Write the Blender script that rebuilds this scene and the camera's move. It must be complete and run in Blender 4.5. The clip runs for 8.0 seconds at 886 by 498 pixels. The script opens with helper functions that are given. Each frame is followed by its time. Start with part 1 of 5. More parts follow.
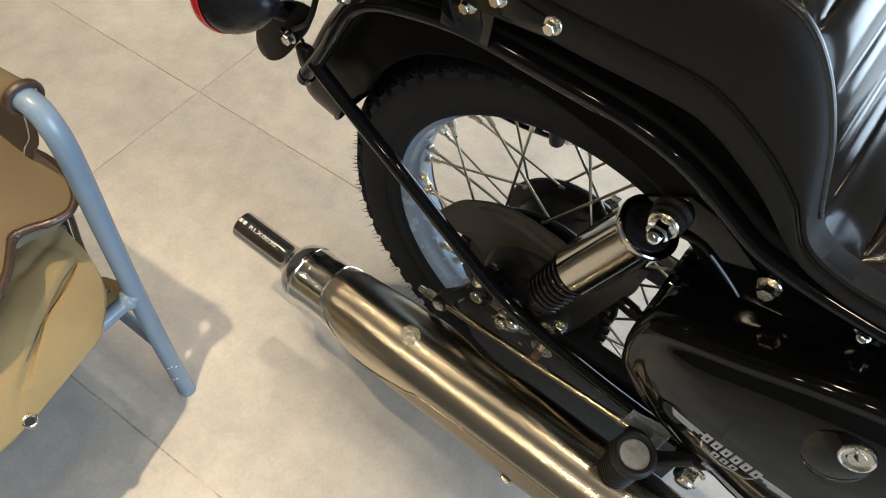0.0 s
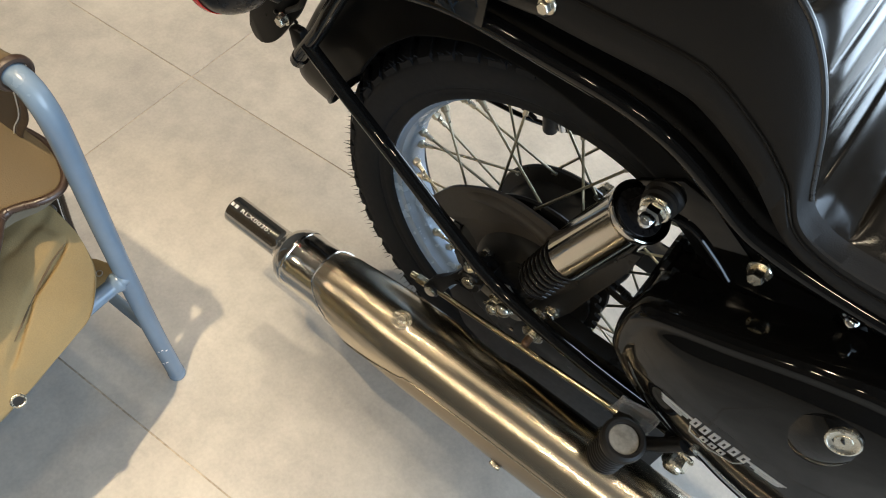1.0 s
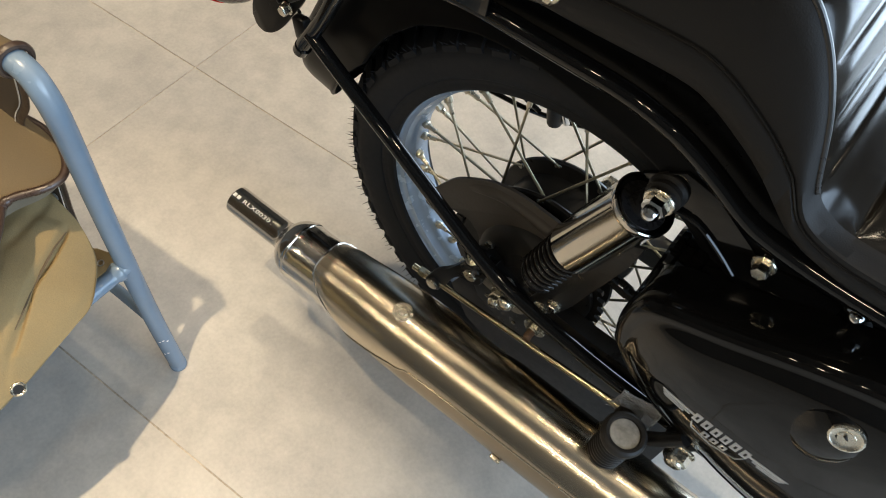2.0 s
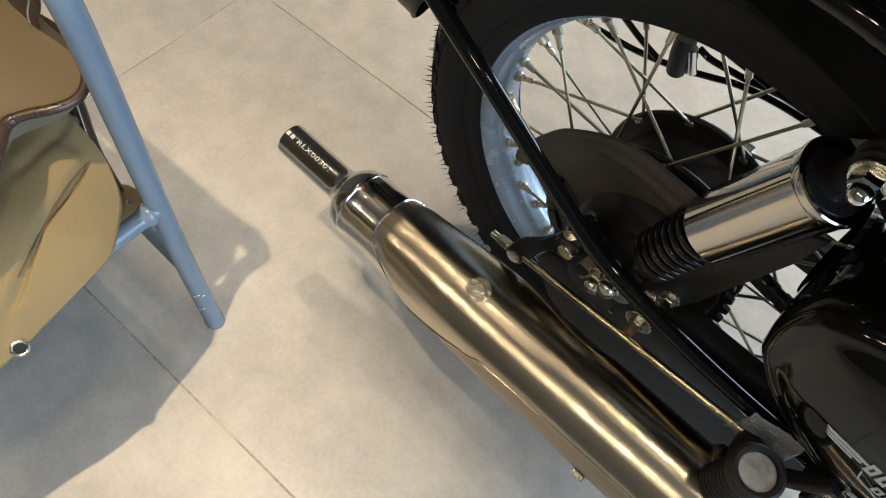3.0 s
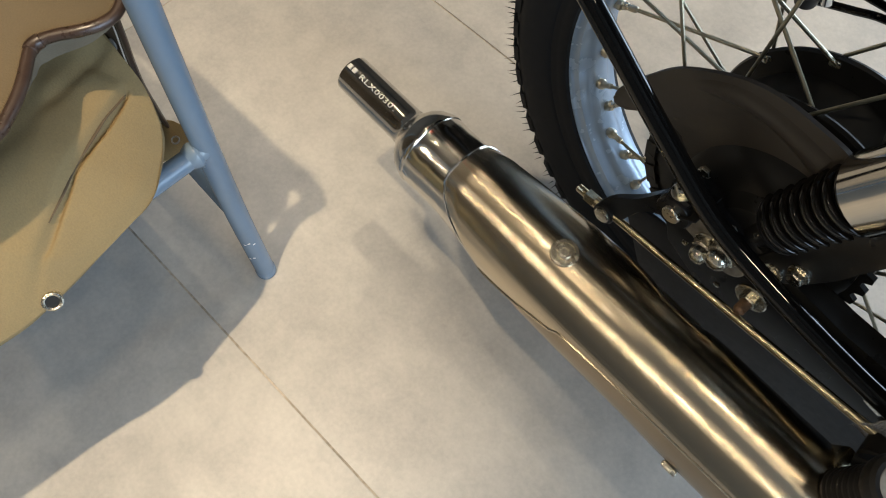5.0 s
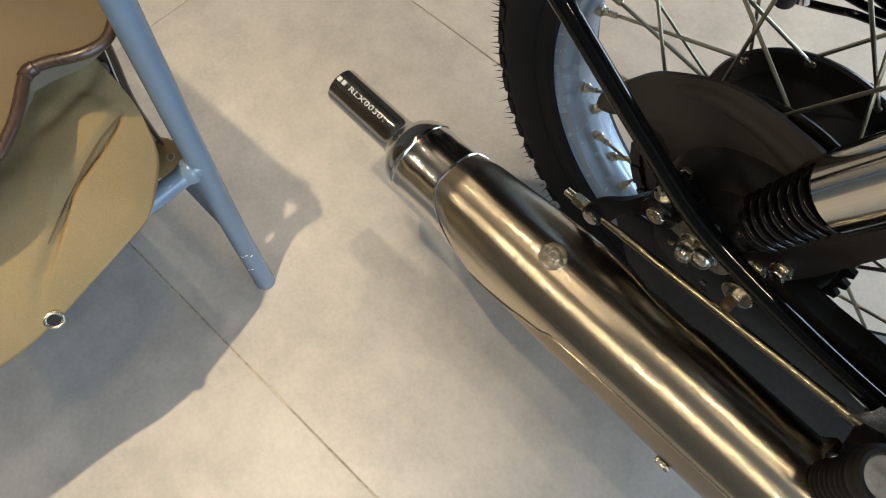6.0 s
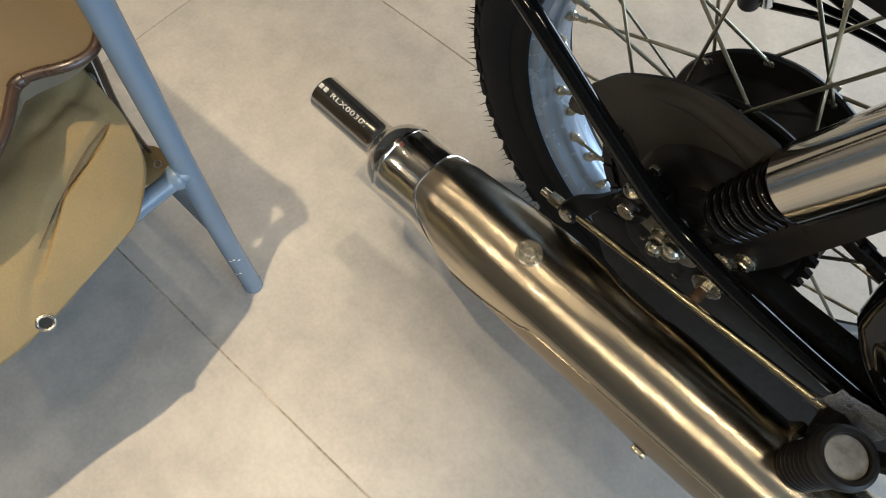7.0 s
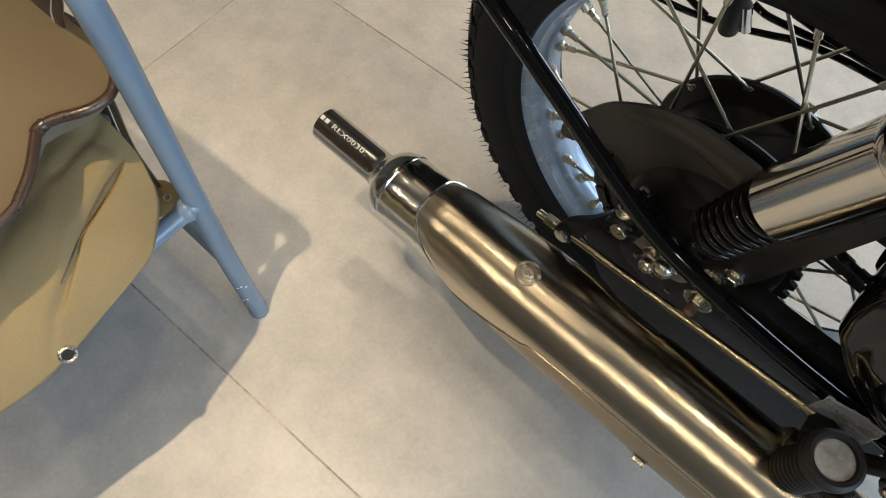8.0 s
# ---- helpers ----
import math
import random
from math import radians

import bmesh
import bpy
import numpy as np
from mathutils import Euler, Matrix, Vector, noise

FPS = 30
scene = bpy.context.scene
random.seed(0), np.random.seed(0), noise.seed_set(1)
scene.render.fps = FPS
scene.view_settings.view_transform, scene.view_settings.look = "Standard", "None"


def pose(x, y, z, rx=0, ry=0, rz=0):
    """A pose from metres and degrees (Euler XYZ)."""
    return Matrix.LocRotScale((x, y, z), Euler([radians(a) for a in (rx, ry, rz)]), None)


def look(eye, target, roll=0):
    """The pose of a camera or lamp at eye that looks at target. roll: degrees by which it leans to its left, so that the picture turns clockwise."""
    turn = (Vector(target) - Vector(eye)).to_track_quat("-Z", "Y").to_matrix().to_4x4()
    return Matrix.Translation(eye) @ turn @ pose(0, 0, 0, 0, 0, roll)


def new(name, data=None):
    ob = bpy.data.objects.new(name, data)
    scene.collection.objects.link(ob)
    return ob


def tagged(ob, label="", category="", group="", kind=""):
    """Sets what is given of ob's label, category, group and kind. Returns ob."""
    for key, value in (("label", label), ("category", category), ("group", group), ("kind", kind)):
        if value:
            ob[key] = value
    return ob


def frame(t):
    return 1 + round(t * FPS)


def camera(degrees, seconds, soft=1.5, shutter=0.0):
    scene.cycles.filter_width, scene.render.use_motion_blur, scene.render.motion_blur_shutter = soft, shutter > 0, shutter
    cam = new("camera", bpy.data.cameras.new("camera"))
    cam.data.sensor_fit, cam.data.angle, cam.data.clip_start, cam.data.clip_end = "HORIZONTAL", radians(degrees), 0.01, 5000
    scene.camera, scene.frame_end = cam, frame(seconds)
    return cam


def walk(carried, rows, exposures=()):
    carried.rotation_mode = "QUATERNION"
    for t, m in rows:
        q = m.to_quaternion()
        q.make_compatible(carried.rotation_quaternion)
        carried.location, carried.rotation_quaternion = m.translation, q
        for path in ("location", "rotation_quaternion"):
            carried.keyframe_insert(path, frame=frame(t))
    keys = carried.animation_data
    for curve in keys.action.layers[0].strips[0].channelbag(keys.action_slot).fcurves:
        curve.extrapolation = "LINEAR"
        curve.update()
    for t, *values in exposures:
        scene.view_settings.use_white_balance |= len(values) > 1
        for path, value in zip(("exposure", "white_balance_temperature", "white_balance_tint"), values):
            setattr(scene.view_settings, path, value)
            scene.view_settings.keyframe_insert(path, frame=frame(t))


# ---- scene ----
cam = camera(64.4, 8.0, soft=1.1)


def view(x, y, z, yaw, pitch, roll):
    """Camera pose from an eye, a heading, a pitch and a lean to its left, in degrees."""
    a, b = radians(yaw), radians(pitch)
    ahead = Vector((-math.sin(a) * math.cos(b), math.cos(a) * math.cos(b), math.sin(b)))
    eye = Vector((x, y, z))
    return look(eye, eye + ahead, roll)


PATH = [
    (0.0, 0.1350, -0.5144, 1.0837, 32.38, -56.33, 6.76),
    (0.5, 0.1392, -0.5189, 1.0796, 31.79, -56.41, 7.68),
    (1.0, 0.1415, -0.5197, 1.0776, 31.26, -56.79, 8.32),
    (2.5, 0.1436, -0.5148, 1.0615, 32.64, -58.23, 8.73),
    (2.7, 0.1247, -0.4963, 1.0330, 34.73, -59.54, 7.80),
    (2.9, 0.0819, -0.4744, 0.9715, 37.40, -60.82, 7.10),
    (3.0, 0.0616, -0.4689, 0.9421, 38.25, -61.39, 7.19),
    (3.2, 0.0320, -0.4528, 0.9100, 40.20, -62.95, 6.70),
    (3.5, 0.0113, -0.4344, 0.8760, 42.91, -63.82, 4.68),
    (3.8, 0.0060, -0.4350, 0.8700, 42.95, -65.25, 4.50),
    (4.0, 0.0115, -0.4427, 0.8685, 43.27, -65.44, 4.16),
    (4.5, 0.0068, -0.4519, 0.8623, 45.01, -66.11, 3.61),
    (6.0, 0.0156, -0.4419, 0.8795, 46.89, -66.18, -0.32),
    (6.5, 0.0270, -0.4407, 0.8877, 46.30, -66.05, -0.56),
    (7.0, 0.0361, -0.4436, 0.8967, 45.57, -65.63, -0.18),
    (7.5, 0.0345, -0.4487, 0.9082, 45.83, -64.98, -0.38),
    (8.0, 0.0347, -0.4533, 0.9271, 44.37, -64.35, -0.75),
]
walk(cam, [(t, view(*row)) for t, *row in PATH], exposures=[(0.0, 0.37, 6500, 9), (2.3, 0.32, 6450, 9), (4.5, 0.12, 6350, 9), (8.0, 0.11, 6400, 9)])

# ---------------------------------------------------------------- light
world = bpy.data.worlds.new("World")
scene.world = world
world.use_nodes = True
wn = world.node_tree
sky = wn.nodes.new("ShaderNodeTexSky")
sky.sky_type, sky.sun_disc = "NISHITA", False
sky.sun_elevation, sky.sun_rotation = radians(38), radians(200)
wn.nodes["Background"].inputs["Strength"].default_value = 0.12
wn.links.new(sky.outputs["Color"], wn.nodes["Background"].inputs["Color"])


def spot(name, eye, target, watts, degrees, radius, color, blend=0.35):
    data = bpy.data.lights.new(name, "SPOT")
    data.energy, data.spot_size, data.spot_blend, data.shadow_soft_size, data.color = watts, radians(degrees), blend, radius, color
    ob = new(name, data)
    ob.matrix_world = look(eye, target)
    return ob


def area(name, eye, target, w, h, watts, color):
    data = bpy.data.lights.new(name, "AREA")
    data.shape, data.size, data.size_y, data.energy, data.color = "RECTANGLE", w, h, watts, color
    ob = new(name, data)
    ob.matrix_world = look(eye, target)
    return ob


# Main spot, placed from the shadows on the floor.
spot("overhead_spot", (-0.247, -0.72, 2.85), (-0.50, -0.78, 0), 255, 33, 0.020, (1.0, 0.78, 0.51), 0.9)
# Two added fill spots that brighten the floor beyond and behind the bike.
spot("overhead_spot", (-1.10, 0.50, 2.85), (-1.05, 0.42, 0), 165, 48, 0.03, (1.0, 0.80, 0.56), 0.95)
spot("overhead_spot", (0.65, 0.95, 2.85), (0.42, 0.66, 0), 110, 34, 0.03, (1.0, 0.82, 0.58), 0.9)
area("window_light", (3.05, -0.25, 1.55), (0, -0.25, 0.9), 3.0, 2.2, 132, (0.60, 0.78, 1.0))
area("window_light", (1.3, 2.95, 0.70), (0.9, 0, 0.70), 3.0, 1.16, 88, (0.66, 0.82, 1.0))

# ---------------------------------------------------------------- materials


def nodes(name):
    m = bpy.data.materials.new(name)
    m.use_nodes = True
    return m, m.node_tree, m.node_tree.nodes["Principled BSDF"]


def mat(name, color, rough=0.5, metal=0.0, grain=60.0, vary=0.12, bump=0.05, blotch=6.0, rvary=0.1, coat=0.0, dist=0.001):
    """A painted, metal, rubber or plastic surface with variation at two scales and fine relief."""
    m, t, b = nodes(name)
    co = t.nodes.new("ShaderNodeTexCoord")
    big, small = t.nodes.new("ShaderNodeTexNoise"), t.nodes.new("ShaderNodeTexNoise")
    big.inputs["Scale"].default_value, small.inputs["Scale"].default_value = blotch, grain
    big.inputs["Detail"].default_value, small.inputs["Detail"].default_value = 4, 6
    for n in (big, small):
        t.links.new(co.outputs["Object"], n.inputs["Vector"])
    add = t.nodes.new("ShaderNodeMath")
    add.operation = "MULTIPLY_ADD"
    add.inputs[1].default_value = 0.5
    half = t.nodes.new("ShaderNodeMath")
    half.operation = "MULTIPLY"
    half.inputs[1].default_value = 0.5
    t.links.new(small.outputs["Fac"], half.inputs[0])
    t.links.new(big.outputs["Fac"], add.inputs[0])
    t.links.new(half.outputs[0], add.inputs[2])
    ramp = t.nodes.new("ShaderNodeMapRange")
    ramp.inputs["From Min"].default_value, ramp.inputs["From Max"].default_value = 0.3, 0.7
    ramp.inputs["To Min"].default_value, ramp.inputs["To Max"].default_value = 1 - vary, 1 + vary
    t.links.new(add.outputs[0], ramp.inputs["Value"])
    mul = t.nodes.new("ShaderNodeVectorMath")
    mul.operation = "SCALE"
    mul.inputs[0].default_value = color
    t.links.new(ramp.outputs[0], mul.inputs["Scale"])
    t.links.new(mul.outputs[0], b.inputs["Base Color"])
    rr = t.nodes.new("ShaderNodeMapRange")
    rr.inputs["From Min"].default_value, rr.inputs["From Max"].default_value = 0.3, 0.7
    rr.inputs["To Min"].default_value, rr.inputs["To Max"].default_value = max(0.02, rough - rvary), min(1, rough + rvary)
    t.links.new(add.outputs[0], rr.inputs["Value"])
    t.links.new(rr.outputs[0], b.inputs["Roughness"])
    b.inputs["Metallic"].default_value = metal
    if coat:
        b.inputs["Coat Weight"].default_value = coat
        b.inputs["Coat Roughness"].default_value = 0.04
    if bump:
        bp = t.nodes.new("ShaderNodeBump")
        bp.inputs["Strength"].default_value, bp.inputs["Distance"].default_value = bump, dist
        t.links.new(small.outputs["Fac"], bp.inputs["Height"])
        t.links.new(bp.outputs["Normal"], b.inputs["Normal"])
    return m


M_BLACK = mat("gloss_black_paint", (0.004, 0.004, 0.004), 0.05, 0, 40, 0.15, 0.035, 5, 0.03, 0.0)
M_ENAMEL = mat("black_enamel", (0.008, 0.007, 0.006), 0.09, 0, 60, 0.15, 0.03, 8, 0.03)
M_SATIN = mat("satin_black_steel", (0.012, 0.012, 0.012), 0.32, 0, 90, 0.2, 0.08, 9, 0.1)
M_PLASTIC = mat("matt_black_plastic", (0.036, 0.029, 0.022), 0.46, 0, 300, 0.15, 0.1, 8, 0.08)
M_RUBBER = mat("tyre_rubber", (0.008, 0.009, 0.011), 0.62, 0, 120, 0.25, 0.15, 8, 0.1)
M_CHROME = mat("chrome", (0.75, 0.74, 0.72), 0.07, 1, 60, 0.05, 0.0, 8, 0.03)


def drawn_steel(name, color, rough, bump):
    """Polished sheet with fine drawing lines along the bike."""
    m = mat(name, color, rough, 1, 12, 0.04, 0, 3, 0.015)
    t = m.node_tree
    b = t.nodes["Principled BSDF"]
    co, mp = t.nodes.new("ShaderNodeTexCoord"), t.nodes.new("ShaderNodeMapping")
    mp.inputs["Scale"].default_value = (1.5, 240, 240)
    n = t.nodes.new("ShaderNodeTexNoise")
    n.inputs["Scale"].default_value, n.inputs["Detail"].default_value = 1.0, 5
    bp = t.nodes.new("ShaderNodeBump")
    bp.inputs["Strength"].default_value, bp.inputs["Distance"].default_value = bump, 0.001
    t.links.new(co.outputs["Object"], mp.inputs["Vector"])
    t.links.new(mp.outputs[0], n.inputs["Vector"])
    t.links.new(n.outputs["Fac"], bp.inputs["Height"])
    t.links.new(bp.outputs["Normal"], b.inputs["Normal"])
    return m


M_SHROUD = mat("polished_shroud_steel", (0.52, 0.49, 0.44), 0.09, 1, 60, 0.06, 0.0, 8, 0.03)
M_STEEL = drawn_steel("polished_stainless", (0.55, 0.475, 0.36), 0.26, 0.20)
M_DRUM = drawn_steel("darker_drawn_steel", (0.30, 0.25, 0.19), 0.30, 0.25)
steel = M_STEEL.node_tree
tangent = steel.nodes.new("ShaderNodeTangent")
tangent.direction_type, tangent.axis = "RADIAL", "X"
steel.links.new(tangent.outputs[0], steel.nodes["Principled BSDF"].inputs["Tangent"])
steel.nodes["Principled BSDF"].inputs["Anisotropic"].default_value = 0.65
steel.nodes["Principled BSDF"].inputs["Coat Weight"].default_value = 0.5
steel.nodes["Principled BSDF"].inputs["Coat Roughness"].default_value = 0.09
steel.nodes["Principled BSDF"].inputs["Anisotropic Rotation"].default_value = 0.25
M_BLACKCHROME = mat("dark_chrome", (0.64, 0.61, 0.56), 0.15, 1, 80, 0.08, 0.0, 6, 0.04)
M_RIM = mat("silver_rim_metal", (0.30, 0.385, 0.50), 0.26, 0.25, 40, 0.03, 0.0, 9, 0.04)
M_SPOKE = mat("plated_spoke_wire", (0.45, 0.41, 0.30), 0.36, 1, 200, 0.06, 0.0, 30, 0.03)
M_LAMP = mat("lamp_housing", (0.02, 0.02, 0.02), 0.4, 0, 200, 0.1, 0.05, 20, 0.05)
M_ZINC = mat("zinc_plated_steel", (0.70, 0.66, 0.56), 0.25, 1, 200, 0.12, 0.05, 30, 0.1)
M_BRASS = mat("yellow_zinc", (0.74, 0.64, 0.44), 0.24, 1, 200, 0.08, 0.0, 30, 0.04)
M_RUST = mat("rusty_zinc", (0.22, 0.13, 0.075), 0.6, 0.4, 400, 0.4, 0.2, 90, 0.15)
M_SEAT = mat("black_vinyl", (0.010, 0.0085, 0.0068), 0.17, 0, 900, 0.15, 0.03, 10, 0.06)
M_SEATSIDE = mat("black_vinyl_side", (0.010, 0.009, 0.008), 0.55, 0, 900, 0.15, 0.2, 10, 0.06)
M_NAVY = mat("blue_black_paint", (0.011, 0.013, 0.017), 0.5, 0, 150, 0.2, 0.06, 9, 0.08)
M_TUBE = mat("blue_grey_enamel", (0.150, 0.205, 0.265), 0.24, 0, 60, 0.05, 0.0, 14, 0.05, 0.0)
M_CANVAS = mat("olive_canvas", (0.222, 0.158, 0.070), 0.9, 0, 700, 0.17, 0.35, 11, 0.05)
M_LINING = mat("pale_canvas_lining", (0.155, 0.128, 0.088), 0.9, 0, 700, 0.15, 0.35, 11, 0.05)
M_LEATHER = mat("brown_leather", (0.040, 0.024, 0.017), 0.32, 0, 250, 0.3, 0.25, 18, 0.12)
M_RED = mat("red_lens", (0.55, 0.02, 0.02), 0.12, 0, 50, 0.05, 0, 8, 0.03)
M_SILVER = mat("silver_print", (0.55, 0.55, 0.55), 0.35, 0.6, 200, 0.05, 0, 20, 0.05)
M_NIPPLE = mat("plated_nipple", (0.62, 0.56, 0.44), 0.3, 1, 200, 0.12, 0.05, 60, 0.1)
# Soot of the outlet bore, and the shade painted into small holes and slits.
M_SOOT_SHADE = mat("soot_and_hole_shade", (0.006, 0.006, 0.006), 0.85, 0, 200, 0.3, 0.1, 20, 0.05)
M_STAMP = mat("pale_stamp", (0.75, 0.73, 0.68), 0.5, 0.2, 300, 0.1, 0, 40, 0.05)
M_RUBBERB = mat("black_rubber", (0.014, 0.013, 0.012), 0.5, 0, 300, 0.25, 0.15, 25, 0.1)
M_SATINP = mat("satin_black_plastic", (0.012, 0.012, 0.013), 0.28, 0, 200, 0.15, 0.05, 12, 0.06)
M_PIPING = mat("piping_vinyl", (0.020, 0.020, 0.020), 0.3, 0, 300, 0.1, 0.05, 20, 0.06)
M_DULL = mat("dull_scuffed_metal", (0.27, 0.255, 0.225), 0.5, 0.35, 160, 0.5, 0.15, 60, 0.18)
M_CANVAS2 = mat("brown_canvas", (0.112, 0.083, 0.045), 0.9, 0, 700, 0.12, 0.4, 9, 0.05)
M_LEATHERB = mat("dark_leather", (0.045, 0.030, 0.024), 0.4, 0, 250, 0.3, 0.25, 18, 0.12)
M_CANVAS3 = mat("dark_brown_canvas", (0.085, 0.060, 0.034), 0.9, 0, 500, 0.2, 0.4, 9, 0.05)
M_GUARD = mat("deep_black_paint", (0.003, 0.003, 0.003), 0.30, 0, 60, 0.15, 0.02, 6, 0.05)
M_GUARD.node_tree.nodes["Principled BSDF"].inputs["Specular IOR Level"].default_value = 0.10
M_THREAD = mat("pale_thread", (0.55, 0.50, 0.40), 0.8, 0, 300, 0.1, 0.1, 30, 0.05)
M_FILM = mat("clear_film", (0.9, 0.92, 0.94), 0.08, 0, 80, 0.02, 0.0, 20, 0.05)
M_FILM.node_tree.nodes["Principled BSDF"].inputs["Transmission Weight"].default_value = 0.82
M_WALL = mat("dark_ceiling_paint", (0.12, 0.11, 0.095), 0.8, 0, 200, 0.05, 0.1, 2, 0.05)
M_DARKWALL = mat("grey_wall_paint", (0.15, 0.135, 0.115), 0.7, 0, 200, 0.08, 0.1, 2, 0.05)
M_CHARCOAL = mat("charcoal_wall_paint", (0.075, 0.068, 0.058), 0.7, 0, 200, 0.08, 0.1, 2, 0.05)
M_GROUT = mat("grout", (0.40, 0.345, 0.27), 0.9, 0, 150, 0.5, 0.2, 12, 0.05)


for m_ in (M_SATIN, M_NAVY, M_SEATSIDE, M_SATINP, M_RUBBER, M_RUBBERB):
    m_.node_tree.nodes["Principled BSDF"].inputs["Specular IOR Level"].default_value = 0.22
M_BLACK.node_tree.nodes["Principled BSDF"].inputs["Specular IOR Level"].default_value = 0.34
M_SEAT.node_tree.nodes["Principled BSDF"].inputs["Specular IOR Level"].default_value = 0.29


def tile_material():
    m, t, b = nodes("grey_porcelain")
    co, oi = t.nodes.new("ShaderNodeTexCoord"), t.nodes.new("ShaderNodeObjectInfo")
    shift = t.nodes.new("ShaderNodeVectorMath")
    shift.operation = "MULTIPLY_ADD"
    comb = t.nodes.new("ShaderNodeCombineXYZ")
    for i in range(3):
        t.links.new(oi.outputs["Random"], comb.inputs[i])
    shift.inputs[1].default_value = (37, 23, 11)
    t.links.new(comb.outputs[0], shift.inputs[0])
    t.links.new(co.outputs["Object"], shift.inputs[2])
    facs = []
    for scale, detail in ((3.2, 5), (16, 6), (170, 7)):
        n = t.nodes.new("ShaderNodeTexNoise")
        n.inputs["Scale"].default_value, n.inputs["Detail"].default_value = scale, detail
        n.inputs["Roughness"].default_value = 0.6
        t.links.new(shift.outputs[0], n.inputs["Vector"])
        facs.append(n)
    a = t.nodes.new("ShaderNodeMath")
    a.operation = "MULTIPLY_ADD"
    a.inputs[1].default_value = 0.93
    t.links.new(facs[1].outputs["Fac"], a.inputs[0])
    t.links.new(facs[0].outputs["Fac"], a.inputs[2])
    a2 = t.nodes.new("ShaderNodeMath")
    a2.operation = "MULTIPLY_ADD"
    a2.inputs[1].default_value = 0.52
    t.links.new(facs[2].outputs["Fac"], a2.inputs[0])
    t.links.new(a.outputs[0], a2.inputs[2])
    r = t.nodes.new("ShaderNodeValToRGB")
    r.color_ramp.elements[0].position, r.color_ramp.elements[1].position = 0.46, 0.77
    r.color_ramp.elements[0].color, r.color_ramp.elements[1].color = (0.345, 0.325, 0.295, 1), (0.525, 0.492, 0.437, 1)
    sc = t.nodes.new("ShaderNodeMath")
    sc.operation = "MULTIPLY"
    sc.inputs[1].default_value = 0.505
    t.links.new(a2.outputs[0], sc.inputs[0])
    t.links.new(sc.outputs[0], r.inputs[0])
    t.links.new(r.outputs[0], b.inputs["Base Color"])
    b.inputs["Roughness"].default_value = 0.42
    bp = t.nodes.new("ShaderNodeBump")
    bp.inputs["Strength"].default_value, bp.inputs["Distance"].default_value = 0.08, 0.001
    t.links.new(facs[2].outputs["Fac"], bp.inputs["Height"])
    t.links.new(bp.outputs["Normal"], b.inputs["Normal"])
    return m


M_TILE = tile_material()

# ---------------------------------------------------------------- mesh tools


def finish(name, bm, material, smooth=35):
    bmesh.ops.recalc_face_normals(bm, faces=bm.faces)
    me = bpy.data.meshes.new(name)
    bm.to_mesh(me)
    bm.free()
    me.materials.append(material)
    if smooth:
        for p in me.polygons:
            p.use_smooth = True
        me.set_sharp_from_angle(angle=radians(smooth))
    return me


def part(name, bm, material, parent=None, label="", smooth=35):
    """Links a bmesh, built in world places, as one mesh under a thing or a part that stand unturned."""
    ob = new(name, finish(name, bm, material, smooth))
    if parent is not None:
        ob.parent = parent
        base = Vector(parent.location)
        if parent.parent is not None:
            base = base + Vector(parent.parent.location)
        ob.data.transform(Matrix.Translation(-base))
    if label:
        ob["label"] = label
    return ob


def thing(name, place, label, category, group="", kind=""):
    ob = new(name)
    ob.location = place
    return tagged(ob, label, category, group, kind)


def frame_of(axis):
    """Two directions square to an axis."""
    a = Vector(axis).normalized()
    u = a.cross(Vector((0, 0, 1)) if abs(a.z) < 0.9 else Vector((1, 0, 0))).normalized()
    return a, u, a.cross(u)


def lathe(profile, origin, axis, segs=48, bm=None, closed=False, arc=None, start=0.0):
    """Turns (along, radius) pairs round an axis."""
    bm = bm or bmesh.new()
    a, u, v = frame_of(axis)
    o = Vector(origin)
    rings = []
    n = segs if arc is None else segs + 1
    for s, r in profile:
        ring = []
        for i in range(n):
            w = start + (2 * math.pi if arc is None else arc) * i / segs
            ring.append(bm.verts.new(o + a * s + (u * math.cos(w) + v * math.sin(w)) * max(r, 1e-5)))
        rings.append(ring)
    pairs = list(zip(rings, rings[1:])) + ([(rings[-1], rings[0])] if closed else [])
    for p, q in pairs:
        for i in range(n if arc is None else n - 1):
            j = (i + 1) % n
            bm.faces.new((p[i], p[j], q[j], q[i]))
    return bm


def smooth_line(pts, steps=8):
    """A Catmull-Rom line through the points."""
    p = [Vector(x) for x in pts]
    p = [p[0] * 2 - p[1]] + p + [p[-1] * 2 - p[-2]]
    out = []
    for i in range(1, len(p) - 2):
        for k in range(steps):
            t = k / steps
            a, b, c, d = p[i - 1], p[i], p[i + 1], p[i + 2]
            out.append(0.5 * ((2 * b) + (c - a) * t + (2 * a - 5 * b + 4 * c - d) * t * t + (3 * b - a - 3 * c + d) * t ** 3))
    out.append(p[-2])
    return out


